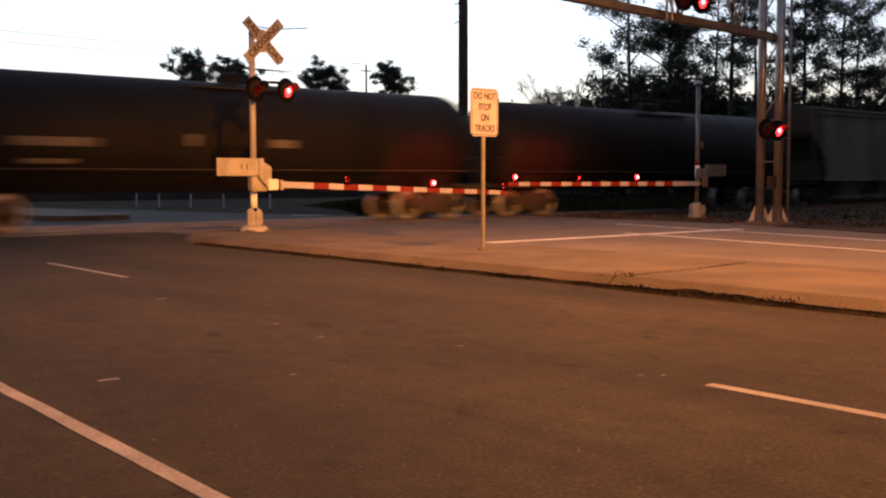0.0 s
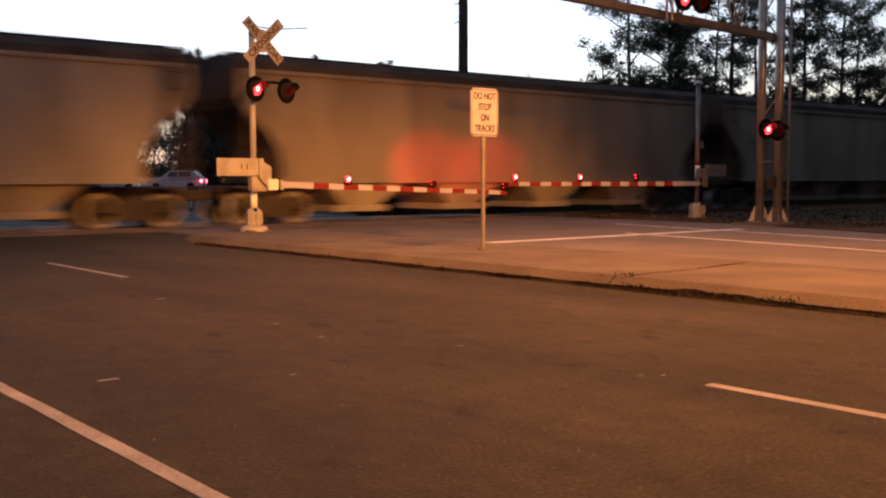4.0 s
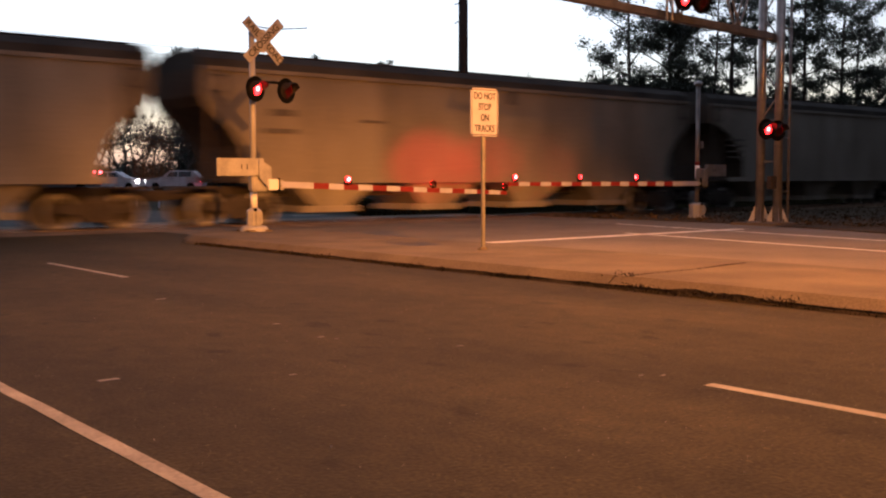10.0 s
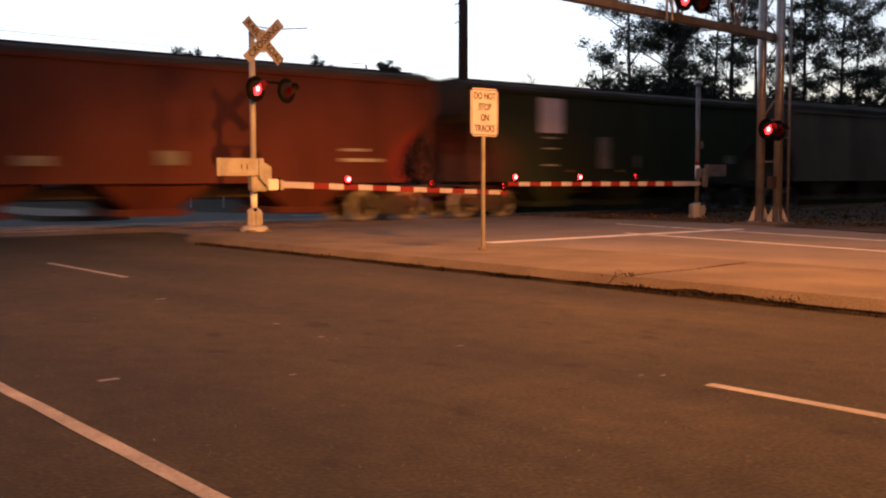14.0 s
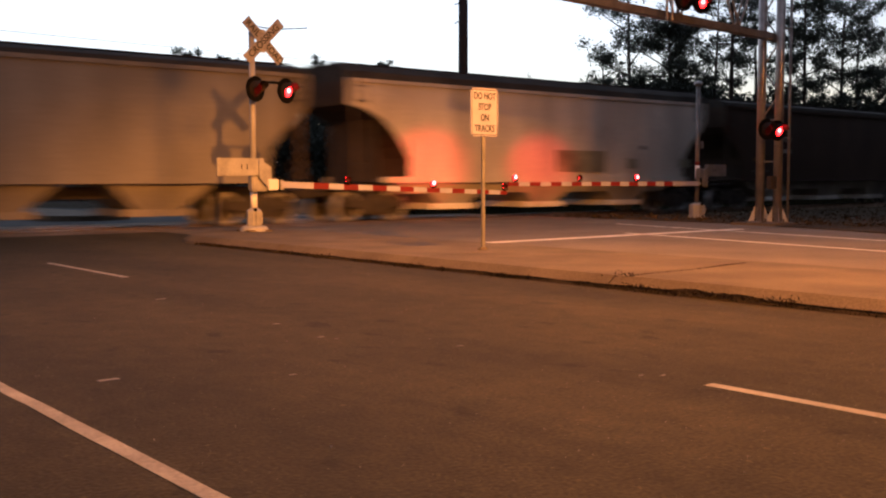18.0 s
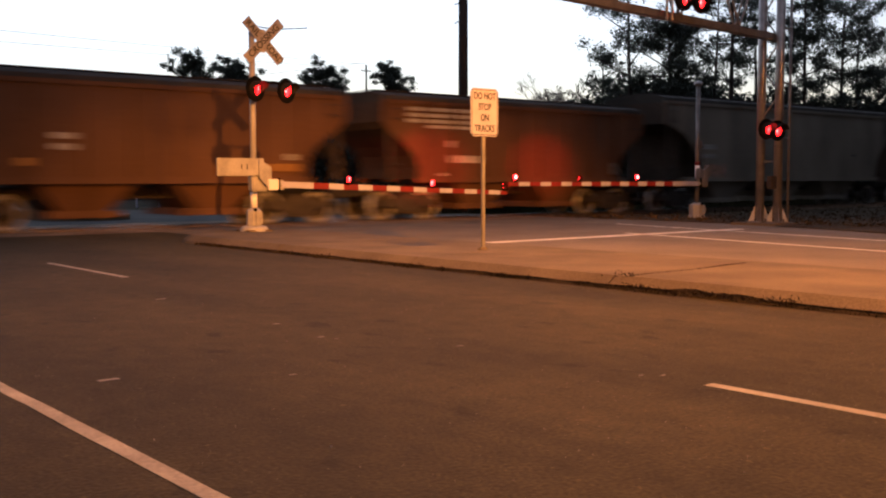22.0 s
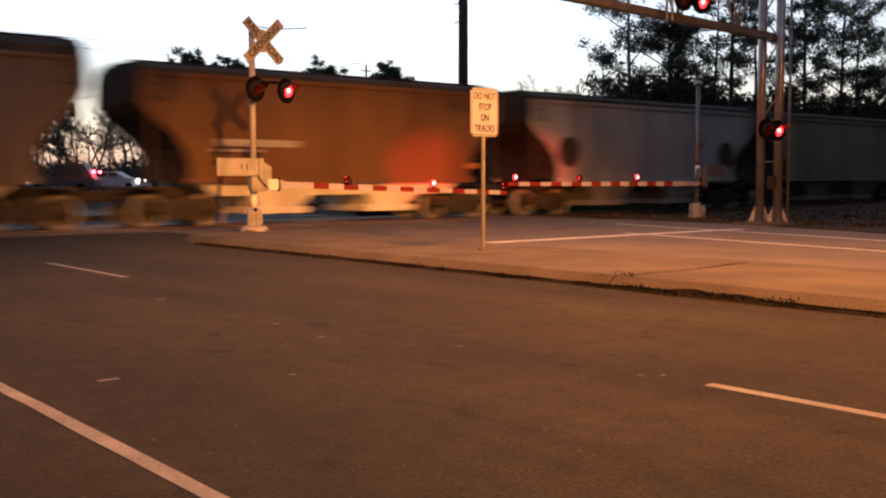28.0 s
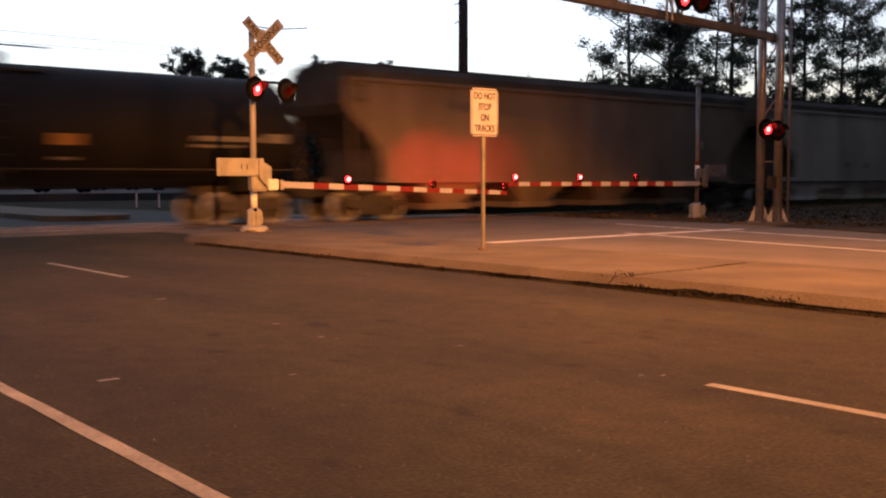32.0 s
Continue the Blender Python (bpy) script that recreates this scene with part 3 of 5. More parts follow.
# cantilever: lattice tower of four pipes and a truss arm over the road
TX, TY = 25.1, 16.3
cant = thing("cantilever_signal", (0, 0, 0), "silver lattice cantilever signal with red lights over the road", "cantilever signal")
PX = TX - 0.02
for dy in (-0.28, 0.28):
    part("leg", rodded((PX, TY + dy, 0.1), (PX, TY + dy, 8.2), 0.122, 0.118, 18), ALUMINIUM, cant, "large silver tower pipe", True)
    part("foot_plate", boxed(PX - 0.24, PX + 0.24, TY + dy - 0.24, TY + dy + 0.24, 0.06, 0.1), ALUMINIUM, cant)
    bm = bmesh.new()
    for ang in range(4):
        c, s = math.cos(ang * math.pi / 2 + 0.785), math.sin(ang * math.pi / 2 + 0.785)
        bm.faces.new([bm.verts.new(p) for p in ((PX + c * 0.13, TY + dy + s * 0.13, 0.1), (PX + c * 0.3, TY + dy + s * 0.3, 0.1), (PX + c * 0.13, TY + dy + s * 0.13, 0.52))])
    bmesh.ops.solidify(bm, geom=bm.faces[:], thickness=0.02)
    part("gusset", bm, LAMPLIT_STEEL, cant)
    for ang in range(4):
        c, s = math.cos(ang * math.pi / 2) * 0.2, math.sin(ang * math.pi / 2) * 0.2
        part("anchor_bolt", rodded((PX + c, TY + dy + s, 0.1), (PX + c, TY + dy + s, 0.17), 0.022, 0.022, 6), STEEL, cant)
part("foundation", boxed(TX - 0.75, TX + 0.75, TY - 0.75, TY + 0.75, -0.3, 0.06, 0.03), CONCRETE, cant, "concrete foundation")
part("conduit", rodded((PX + 0.64, TY - 0.2, 0.06), (PX + 0.64, TY - 0.2, 7.0), 0.04, 0.04, 8), GALVANISED, cant, "thin grey cable conduit", True)
for k in range(5):
    part("conduit_clamp", boxed(PX + 0.05, PX + 0.66, TY - 0.225, TY - 0.175, 0.9 + 1.5 * k, 0.94 + 1.5 * k), ALUMINIUM, cant)
for k in range(6):
    z0, z1 = 2.9 + k * 0.72, 3.62 + k * 0.72
    p, q = (-0.28, 0.28) if k % 2 else (0.28, -0.28)
    part("brace", rodded((PX, TY + p, z0), (PX, TY + q, z1), 0.025, 0.025, 6), ALUMINIUM, cant)
for z in (1.75, 2.9):
    part("brace", rodded((PX, TY - 0.28, z), (PX, TY + 0.28, z), 0.022, 0.022, 6), ALUMINIUM, cant)
for z in (5.073, 7.9):
    part("chord", solid([(16.1, z + 0.256), (TX + 0.4, z)], lambda q: [(TY - 0.12, q[1]), (TY + 0.12, q[1]), (TY + 0.12, q[1] + 0.18), (TY - 0.12, q[1] + 0.18)]), GALVANISED, cant, "grey steel boom chord")
for dy in (-0.08, 0.08):
    for k in range(7):
        x0, x1 = TX - 0.4 - k * 1.25, TX - 1.65 - k * 1.25
        part("brace", rodded((x0, TY + dy, 5.3 if k % 2 else 7.95), (x1, TY + dy, 7.95 if k % 2 else 5.3), 0.032, 0.032, 8), GALVANISED, cant)
for x in (20.0, 20.2):
    part("post", rodded((x, TY - 0.42, 5.1), (x, TY - 0.42, 6.4), 0.03, 0.03, 8), ALUMINIUM, cant)
flasher(cant, (TX - 0.98, TY - 0.5, 2.6), -14, "L")
flasher(cant, (TX - 0.46, TY - 0.5, 2.58), -14, "R")
part("crossarm", rodded((TX - 1.05, TY - 0.38, 2.66), (TX + 0.3, TY - 0.38, 2.66), 0.03, 0.03), BLACK, cant)
flasher(cant, (20.5, TY - 0.5, 5.63), -14, "L")
flasher(cant, (21.2, TY - 0.5, 5.63), -14, "R")
part("crossarm", rodded((20.4, TY - 0.42, 5.7), (21.9, TY - 0.42, 5.7), 0.03, 0.03), BLACK, cant)
part("equipment_box", boxed(TX - 0.6, TX - 0.33, TY - 0.46, TY - 0.3, 1.0, 1.35, 0.02), STEEL, cant, "dark equipment box")

# regulatory sign on the median
GNX, GNY = 10.89, 12.25
sign = thing("road_sign", (0, 0, 0), "white do not stop on tracks sign on a steel post", "road sign")
part("post", boxed(GNX - 0.03, GNX + 0.03, GNY + 0.004, GNY + 0.05, 0.13, 2.69, 0.006), DARK_SILVER, sign, "dull galvanised post")
part("post_foot", spun([(0.14, 0.09), (0.16, 0.09), (0.19, 0.05)], "z", 12), CONCRETE, sign).matrix_basis = pose(GNX, GNY + 0.03, 0)
bm = boxed(GNX - 0.292, GNX + 0.292, GNY - 0.012, GNY, 1.957, 2.715)
bmesh.ops.bevel(bm, geom=[e for e in bm.edges if abs(e.verts[0].co.y - e.verts[1].co.y) > 0.005], offset=0.04, segments=4, affect="EDGES")
part("panel", bm, SIGN_WHITE, sign, "white reflective panel")
bm = bmesh.new()
for q in ((-0.262, 0.262, 1.975, 1.986), (-0.262, 0.262, 2.684, 2.695), (-0.274, -0.262, 1.986, 2.684), (0.262, 0.274, 1.986, 2.684)):
    box(bm, GNX + q[0], GNX + q[1], GNY - 0.015, GNY - 0.0125, q[2], q[3])
part("border", bm, INK, sign)
for k, w in enumerate(("DO NOT", "STOP", "ON", "TRACKS")):
    lettering(w, 0.15, INK, sign, pose(GNX, GNY - 0.0155, 2.588 - 0.17 * k, 90, 0, 0) @ Matrix.Diagonal((0.76, 1.0, 1, 1)))


# ---- railway cars ----
TRAIN = []
SPEED = 17.9


def truck_meshes():
    bm = bmesh.new()
    v = [(-1.15, 0.46), (-1.15, 0.62), (-0.6, 0.66), (-0.35, 0.8), (0.35, 0.8), (0.6, 0.66), (1.15, 0.62), (1.15, 0.46), (0.62, 0.42), (0.4, 0.2), (-0.4, 0.2), (-0.62, 0.42)]
    a = [bm.verts.new((x, -0.09, z)) for x, z in v]
    b = [bm.verts.new((x, 0.09, z)) for x, z in v]
    bm.faces.new(a), bm.faces.new(b[::-1])
    for i in range(len(v)):
        bm.faces.new((a[i], b[i], b[(i + 1) % len(v)], a[(i + 1) % len(v)]))
    for x in (-0.18, 0.0, 0.18):
        rod(bm, (x, -0.1, 0.3), (x, -0.1, 0.68), 0.075, 0.075, 8)
    bmesh.ops.recalc_face_normals(bm, faces=bm.faces)
    frame_ob = part("side_frame", bm, TRUCK)
    wm = spun([(-0.07, 0.1), (-0.065, 0.14), (-0.03, 0.2), (-0.035, 0.36), (-0.07, 0.4), (-0.07, 0.428), (-0.045, 0.457), (0.04, 0.46), (0.07, 0.485), (0.075, 0.4), (0.04, 0.36), (0.04, 0.12)], "y", 28)
    for f in wm.faces:
        c = f.calc_center_median()
        far_out = math.hypot(c.x, c.z) if len(f.verts) == 4 else 0.0
        f.material_index = 0 if far_out < 0.375 else (2 if abs(f.normal.y) < 0.85 else 1)
    wheel_ob = part("wheel", wm, (STEEL, RIM, TREAD))
    bm = boxed(-0.22, 0.22, -1.0, 1.0, 0.5, 0.86, 0.04)
    for x in (-0.89, 0.89):
        rod(bm, (x, -1.05, 0.457), (x, 1.05, 0.457), 0.09, 0.09, 10)
    bolster_ob = part("truck", bm, TRUCK)
    return frame_ob.data, wheel_ob.data, bolster_ob.data, (frame_ob, wheel_ob, bolster_ob)


FRAME, WHEELMESH, BOLSTER, spare = truck_meshes()
for o in spare:
    bpy.data.objects.remove(o)
WHEELS = []


def mesh_part(name, mesh, parent, m=None, label=""):
    o = new(name, mesh)
    o.parent = parent
    if m is not None:
        o.matrix_basis = m
    return tagged(o, label)


def running_gear(car, length, inset):
    for s in (-1, 1):
        tr = mesh_part("truck", BOLSTER, car, pose(s * (length / 2 - inset), 0, 0), "rusty four-wheel truck")
        for y in (-1, 1):
            mesh_part("side_frame", FRAME, tr, pose(0, y * 1.0, 0))
            for x in (-0.89, 0.89):
                w = mesh_part("wheel", WHEELMESH, tr, pose(x, y * 0.76, 0.457, 0, 0, 0 if y < 0 else 180))
                WHEELS.append(w)
        bm = bmesh.new()
        e = s * length / 2
        box(bm, min(e, e - s * 0.9), max(e, e - s * 0.9), -0.13, 0.13, 0.72, 0.98, 0.03)
        box(bm, min(e, e - s * 0.3), max(e, e - s * 0.3), -0.2, 0.2, 0.68, 1.0, 0.05)
        part("coupler", bm, STEEL, car)


def ladder(car, x, y, z0, z1, name="ladder"):
    bm = bmesh.new()
    for dx in (-0.2, 0.2):
        rod(bm, (x + dx, y, z0), (x + dx, y, z1), 0.018, 0.018, 6)
    n = int((z1 - z0) / 0.38)
    for i in range(n + 1):
        z = z0 + 0.1 + i * (z1 - z0 - 0.2) / max(1, n)
        rod(bm, (x - 0.2, y, z), (x + 0.2, y, z), 0.014, 0.014, 6)
    part(name, bm, STEEL, car)


def hopper_car(front, rear, height, paint, label, bays=4, marks=(), ribs=0, bay_paint=None, long_slope=False, category="hopper car", sill=1.3, holes=False, bay_shift=0.0):
    """A covered hopper from coupler to coupler, nose at train distance front."""
    length = rear - front
    car = thing("hopper_car", (0, 0, 0), label, category, "cars of the train")
    h, half = height, length / 2
    eave = h - (0.56 if h > 4.75 else 0.38)

    def ring(s):
        zb = s[1]
        side = [(-1.56, zb), (-1.6, zb + (eave - zb) * 0.3), (-1.61, zb + (eave - zb) * 0.65), (-1.57, eave)]
        return side + [(-y, z) for y, z in reversed(side)]

    k = 0.72 if long_slope else 0.37
    wide = [(0.67 + (k + 0.05) * d, h - f * (h - sill)) for d, f in ((0.0, 0.365), (0.85, 0.4), (1.65, 0.48), (2.3, 0.6), (2.75, 0.72), (2.95, 0.82), (3.0, 0.92), (3.02, 1.0))]
    st = [(0.67, h - 0.36 * (h - sill)), (0.82, h - 0.44 * (h - sill)), (1.2, h - 0.53 * (h - sill)), (1.6, h - 0.63 * (h - sill)), (1.9, h - 0.74 * (h - sill)), (2.02, h - 0.87 * (h - sill)), (2.05, sill)]
    left = [(-half + d, z) for d, z in (wide if long_slope else st)]
    stations = left + [(half - d, z) for d, z in reversed(st)]
    bm = solid(stations, ring)
    # slope sheets and undersides take a colour that holds grime and shade
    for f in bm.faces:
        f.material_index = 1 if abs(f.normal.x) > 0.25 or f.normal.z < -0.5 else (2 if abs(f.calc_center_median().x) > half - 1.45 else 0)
    part("body", bm, (paint, END_GRIME_SHADE, END_PAINT if paint in DUSTY else paint), car)
    crown = [(-1.56, eave + 0.004), (-1.5, eave + (h - eave) * 0.5), (-1.12, h - 0.06), (-0.45, h - 0.01)]
    crown = crown + [(-y, z) for y, z in reversed(crown)]
    part("roof", solid([(-half + 0.69,), (half - 0.69,)], lambda q: crown), ROOF, car, "steel roof coloured dark for its lack of lamplight")
    # roof: dark walkway, hatch cover, eave angle
    bm = bmesh.new()
    for y in (-0.62, 0.62):
        box(bm, -half + 0.8, half - 0.8, y - 0.22, y + 0.22, h - 0.0, h + 0.03)
    part("running_board", bm, STEEL, car, "steel roof walkway")
    n = max(3, int(length / 1.7))
    for i in range(n):
        x = -half + 1.6 + (length - 3.2) * i / (n - 1)
        part("hatch", boxed(x - 0.5, x + 0.5, -0.35, 0.35, h - 0.03, h + 0.07, 0.03), STEEL, car)
    for y in (-1.6, 1.6):
        part("eave_angle", boxed(-half + 0.7, half - 0.7, y - 0.035, y + 0.035, eave - 0.05, eave + 0.06), paint, car)
        part("side_sill", boxed(-half + 1.95, half - 1.95, y - 0.06, y + 0.05, sill - 0.12, sill + 0.06), paint, car)
    for i in range(ribs):
        x = -half + 2.2 + (length - 4.4) * i / max(1, ribs - 1)
        for y in (-1.63, 1.63):
            part("rib", boxed(x - 0.05, x + 0.05, y - 0.05, y + 0.05, sill + 0.02, eave), paint, car)
    part("centre_sill", boxed(-half + 0.5, half - 0.5, -0.33, 0.33, 0.78, sill - 0.21), STEEL, car)
    for s in (-1, 1):
        x = s * (half - 1.1)
        part("end_platform", boxed(x - 0.4, x + 0.25, -1.5, 1.5, sill - 0.26, sill - 0.2), STEEL, car)
        for y in (-1.5, 1.5):
            part("end_post", boxed(s * (half - 0.95) - 0.05, s * (half - 0.95) + 0.05, y - 0.05, y + 0.05, sill, h - 0.37 * (h - sill)), END_GRIME_SHADE, car)
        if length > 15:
            part("bolster_web", boxed(s * (half - 1.95) - 0.02, s * (half - 1.95) + 0.02, -1.3, 1.3, sill - 0.1, h - 0.45 * (h - sill)), END_GRIME_SHADE, car, "bolster web plate coloured dark for grime and shade")
        part("shear_plate", solid([(s * (half - 1.95), sill + 0.9), (s * (half - 2.0 - 1.0 * k), sill + 0.12)], lambda q: [(-0.05, sill - 0.1), (0.05, sill - 0.1), (0.05, q[1]), (-0.05, q[1])]), END_GRIME_SHADE, car)
        part("brake_wheel" if s > 0 else "brake_pipe", spun([(s * (half - 0.72), 0.27), (s * (half - 0.76), 0.25), (s * (half - 0.76), 0.2)], "x", 18) if s > 0 else rodded((-half + 0.3, -0.5, 0.95), (-half + 1.6, -0.5, 1.0), 0.03), STEEL, car).matrix_basis = pose(0, -0.6, h - 1.9) if s > 0 else pose(0, 0, 0)
        ladder(car, s * (half - 1.05), -1.64, sill - 0.1, sill + 0.55, "step")
    ladder(car, half - 1.15, -1.66, h - 0.36 * (h - sill), h - 0.2)
    ladder(car, -half + 1.15, -1.66, h - 0.36 * (h - sill), h - 0.2)
    # bottom trough and discharge bays
    room = length - 2 * 3.0
    under = bay_paint or (PALE_BAY if paint in DUSTY else paint)
    if bay_paint:
        part("bottom_trough", solid([(-room / 2 - 0.75, 0.0), (-room / 2 - 0.05, 0.45), (room / 2 + 0.05, 0.45), (room / 2 + 0.75, 0.0)], lambda q: [(-1.5 + 0.1 * q[1], sill - 0.005), (1.5 - 0.1 * q[1], sill - 0.005), (1.5 - 0.5 * q[1], sill - 0.02 - q[1]), (-1.5 + 0.5 * q[1], sill - 0.02 - q[1])]), under, car)
    for i in range(bays):
        c = bay_shift - room / 2 + room * (i + 0.5) / bays
        w = room / bays * 0.38
        part("discharge_bay", solid([(c - w, 0), (c - 0.65, 1), (c + 0.65, 1), (c + w, 0)], lambda q: [(-1.5 + 0.03 * q[1], sill), (1.5 - 0.03 * q[1], sill), (1.5 - 0.34 * q[1], sill - 0.02 - 0.78 * q[1]), (-1.5 + 0.34 * q[1], sill - 0.02 - 0.78 * q[1])]), under, car)
        part("outlet_gate", boxed(c - 0.95, c + 0.95, -1.2, 1.2, sill - 0.99, sill - 0.8, 0.02), PALE_GATE if bay_paint else under, car)
    if holes:
        for s in (-1, 1):
            part("round_opening", spun([(-0.01, 0.55), (0.012, 0.5)], "y", 22), STEEL, car).matrix_basis = pose(s * (half - 2.6), -1.63, sill + 0.95)
    for x, z, w, t, mat in marks:
        part("marking", boxed(x - w / 2, x + w / 2, -1.628, -1.604, z - t / 2, z + t / 2), mat, car)
    running_gear(car, length, 2.05)
    TRAIN.append((car, (front + rear) / 2))
    return car


def tank_car(front, rear, height, paint, label, marks=()):
    length = rear - front
    car = thing("tank_car", (0, 0, 0), label, "tank car", "cars of the train")
    half, r = length / 2, 1.57
    zc = height - r
    e = half - 0.6
    head = [(0.0, 0.11), (0.04, 0.65), (0.13, 1.05), (0.28, 1.33), (0.46, 1.48), (0.72, r)]
    prof = [(-e + d, q) for d, q in head] + [(e - d, q) for d, q in reversed(head)]
    part("tank", spun(prof, "x", 40), paint, car, "", True).matrix_basis = pose(0, 0, zc)
    for x in (-e + 1.5, -e / 2, e / 2, e - 1.5):
        part("seam_ring", spun([(x - 0.04, r + 0.001), (x - 0.03, r + 0.014), (x + 0.03, r + 0.014), (x + 0.04, r + 0.001)], "x", 40), paint, car, "", True).matrix_basis = pose(0, 0, zc)
    part("dome_housing", spun([(height - 0.05, 0.42), (height + 0.22, 0.42), (height + 0.3, 0.3)], "z", 20), paint, car).matrix_basis = pose(0.3, 0, 0)
    for y in (-0.85, 0.85):
        part("platform_board", boxed(-1.3, 1.6, y - 0.1, y + 0.1, height - 0.25, height - 0.2), STEEL, car)
    bm = bmesh.new()
    for x in (-1.3, -0.3, 0.7, 1.6):
        rod(bm, (x, -0.95, height - 0.25), (x, -0.95, height + 0.35), 0.02, 0.02, 6)
    rod(bm, (-1.3, -0.95, height + 0.35), (1.6, -0.95, height + 0.35), 0.02, 0.02, 6)
    part("top_handrail", bm, STEEL, car)
    ladder(car, 0.2, -1.63, 1.0, height - 0.25)
    for s in (-1, 1):
        x = s * (half - 2.2)
        part("saddle", solid([(x - 0.5, 0), (x + 0.5, 0)], lambda q: [(-1.05, 0.95), (1.05, 0.95), (1.3, zc - 0.55), (-1.3, zc - 0.55)]), paint, car)
        part("end_sill", boxed(min(s * half - s * 0.45, s * half - s * 3.6), max(s * half - s * 0.45, s * half - s * 3.6), -0.35, 0.35, 0.85, 1.15), STEEL, car)
        part("end_platform", boxed(min(s * (half - 0.5), s * (half - 1.3)), max(s * (half - 0.5), s * (half - 1.3)), -1.45, 1.45, 1.0, 1.08), STEEL, car)
        bm = bmesh.new()
        xx = s * (half - 0.6)
        for y in (-1.4, 1.4):
            rod(bm, (xx, y, 1.08), (xx, y, 2.0), 0.022, 0.022, 6)
        rod(bm, (xx, -1.4, 2.0), (xx, 1.4, 2.0), 0.022, 0.022, 6)
        part("handrail", bm, STEEL, car)
    bm = bmesh.new()
    rod(bm, (-e + 0.4, -1.62, 1.55), (e - 0.4, -1.62, 1.55), 0.022, 0.022, 6)
    part("side_rail", bm, STEEL, car)
    for x, z, w, t, mat in marks:
        bm = bmesh.new()
        a0, a1 = math.asin(max(-0.95, min(0.95, (z - t / 2 - zc) / r))), math.asin(max(-0.95, min(0.95, (z + t / 2 - zc) / r)))
        grid = [[bm.verts.new((xx, -(r + 0.006) * math.cos(a), zc + (r + 0.006) * math.sin(a))) for xx in (x - w / 2, x + w / 2)] for a in np.linspace(a0, a1, 5)]
        for p, q in zip(grid, grid[1:]):
            bm.faces.new((p[0], p[1], q[1], q[0]))
        part("marking", bm, mat, car)
    running_gear(car, length, 2.2)
    TRAIN.append((car, (front + rear) / 2))
    return car


def paint_of(name, colour, rough=0.65):
    return material(name, colour, rough, grain=(12, 0.12), stain=(0.8, 0.28), streak=0.35, spec=0.22)


# end panels, darker than the sides of the dusty cars
END_PAINT = material("darker_end_paint", (0.19, 0.165, 0.13), 0.85, grain=(10, 0.2), stain=(0.8, 0.3), spec=0.15)
# dark for grime, with the shade of the end recess coloured in
END_GRIME_SHADE = material("grimy_shaded_sheet", (0.068, 0.05, 0.037), 0.9, grain=(10, 0.2), stain=(0.8, 0.3), spec=0.15)
# roof steel darkened in colour because the lamps don't reach it
ROOF = material("shade_dark_roof_steel", (0.06, 0.055, 0.047), 0.9, grain=(10, 0.2), stain=(0.8, 0.3), spec=0.08)
PALE_GATE = paint_of("white_outlet_gate_paint", (0.78, 0.74, 0.67))
# one even bay colour, paler than most of the dusty car sides
PALE_BAY = paint_of("pale_bay_paint", (0.3, 0.27, 0.22))
GREY_TAN = paint_of("dusty_grey_paint", (0.26, 0.235, 0.193))
GREY_TAN2 = paint_of("grimy_tan_paint", (0.24, 0.208, 0.16))
GREY_TAN3 = paint_of("faded_grey_paint", (0.36, 0.33, 0.28))
DUSTY = (GREY_TAN, GREY_TAN2, GREY_TAN3)
BROWN_GREY = paint_of("brown_grey_paint", (0.17, 0.128, 0.095))
GREEN = paint_of("dark_green_paint", (0.022, 0.03, 0.015))
RUST = paint_of("rust_red_paint", (0.095, 0.027, 0.018))
RUST2 = paint_of("brick_red_paint", (0.08, 0.024, 0.017))
RUST_BROWN = paint_of("rusty_brown_paint", (0.11, 0.056, 0.03))
OXIDE = paint_of("dark_oxide_paint", (0.05, 0.028, 0.02))
CREAM = paint_of("cream_white_paint", (0.56, 0.505, 0.43))
WHITE_BAY = paint_of("white_bay_paint", (0.8, 0.77, 0.72))
ORANGE = paint_of("rusty_orange_paint", (0.15, 0.08, 0.036))
PALE = paint_of("pale_grey_paint", (0.36, 0.34, 0.31))
TANK_BLACK = paint_of("black_tank_paint", (0.011, 0.01, 0.009), 0.65)
TANK_BROWN = paint_of("dark_brown_tank_paint", (0.017, 0.013, 0.01), 0.65)
TANK_GREY = paint_of("dark_grey_tank_paint", (0.036, 0.03, 0.026), 0.65)
STENCIL = material("faded_white_stencil", (0.36, 0.34, 0.3), 0.7, stain=(3, 0.3))
STENCIL_DIM = material("dim_grey_stencil", (0.16, 0.145, 0.12), 0.7, stain=(3, 0.3))
YELLOW = material("yellow_reflector_stripe", (0.32, 0.16, 0.035), 0.5)
BROWN_PATCH = material("dull_brown_patch", (0.06, 0.035, 0.017), 0.7)
SPRAY = material("olive_spray_paint", (0.26, 0.23, 0.15), 0.6, stain=(2, 0.4))
DARK_MARK = material("dark_faded_marking", (0.1, 0.085, 0.07), 0.7)

hopper_car(-62.0, -41.8, 4.66, GREY_TAN, "dusty grey covered hopper car")
tank_car(-41.8, -23.1, 4.02, TANK_BROWN, "dark brown tank car")
tank_car(-23.1, -4.5, 4.06, TANK_BLACK, "black tank car with faded white stencils", marks=((-5.19, 2.23, 2.11, 0.22, STENCIL_DIM), (-5.34, 1.75, 1.28, 0.12, STENCIL_DIM), (-1.54, 2.34, 0.22, 0.30, STENCIL_DIM), (1.23, 2.29, 0.76, 0.22, STENCIL_DIM),))
hopper_car(-4.5, 14.1, 4.84, GREY_TAN2, "grimy tan covered hopper car", 3, marks=((7.10, 4.35, 1.06, 0.46, DARK_MARK),))
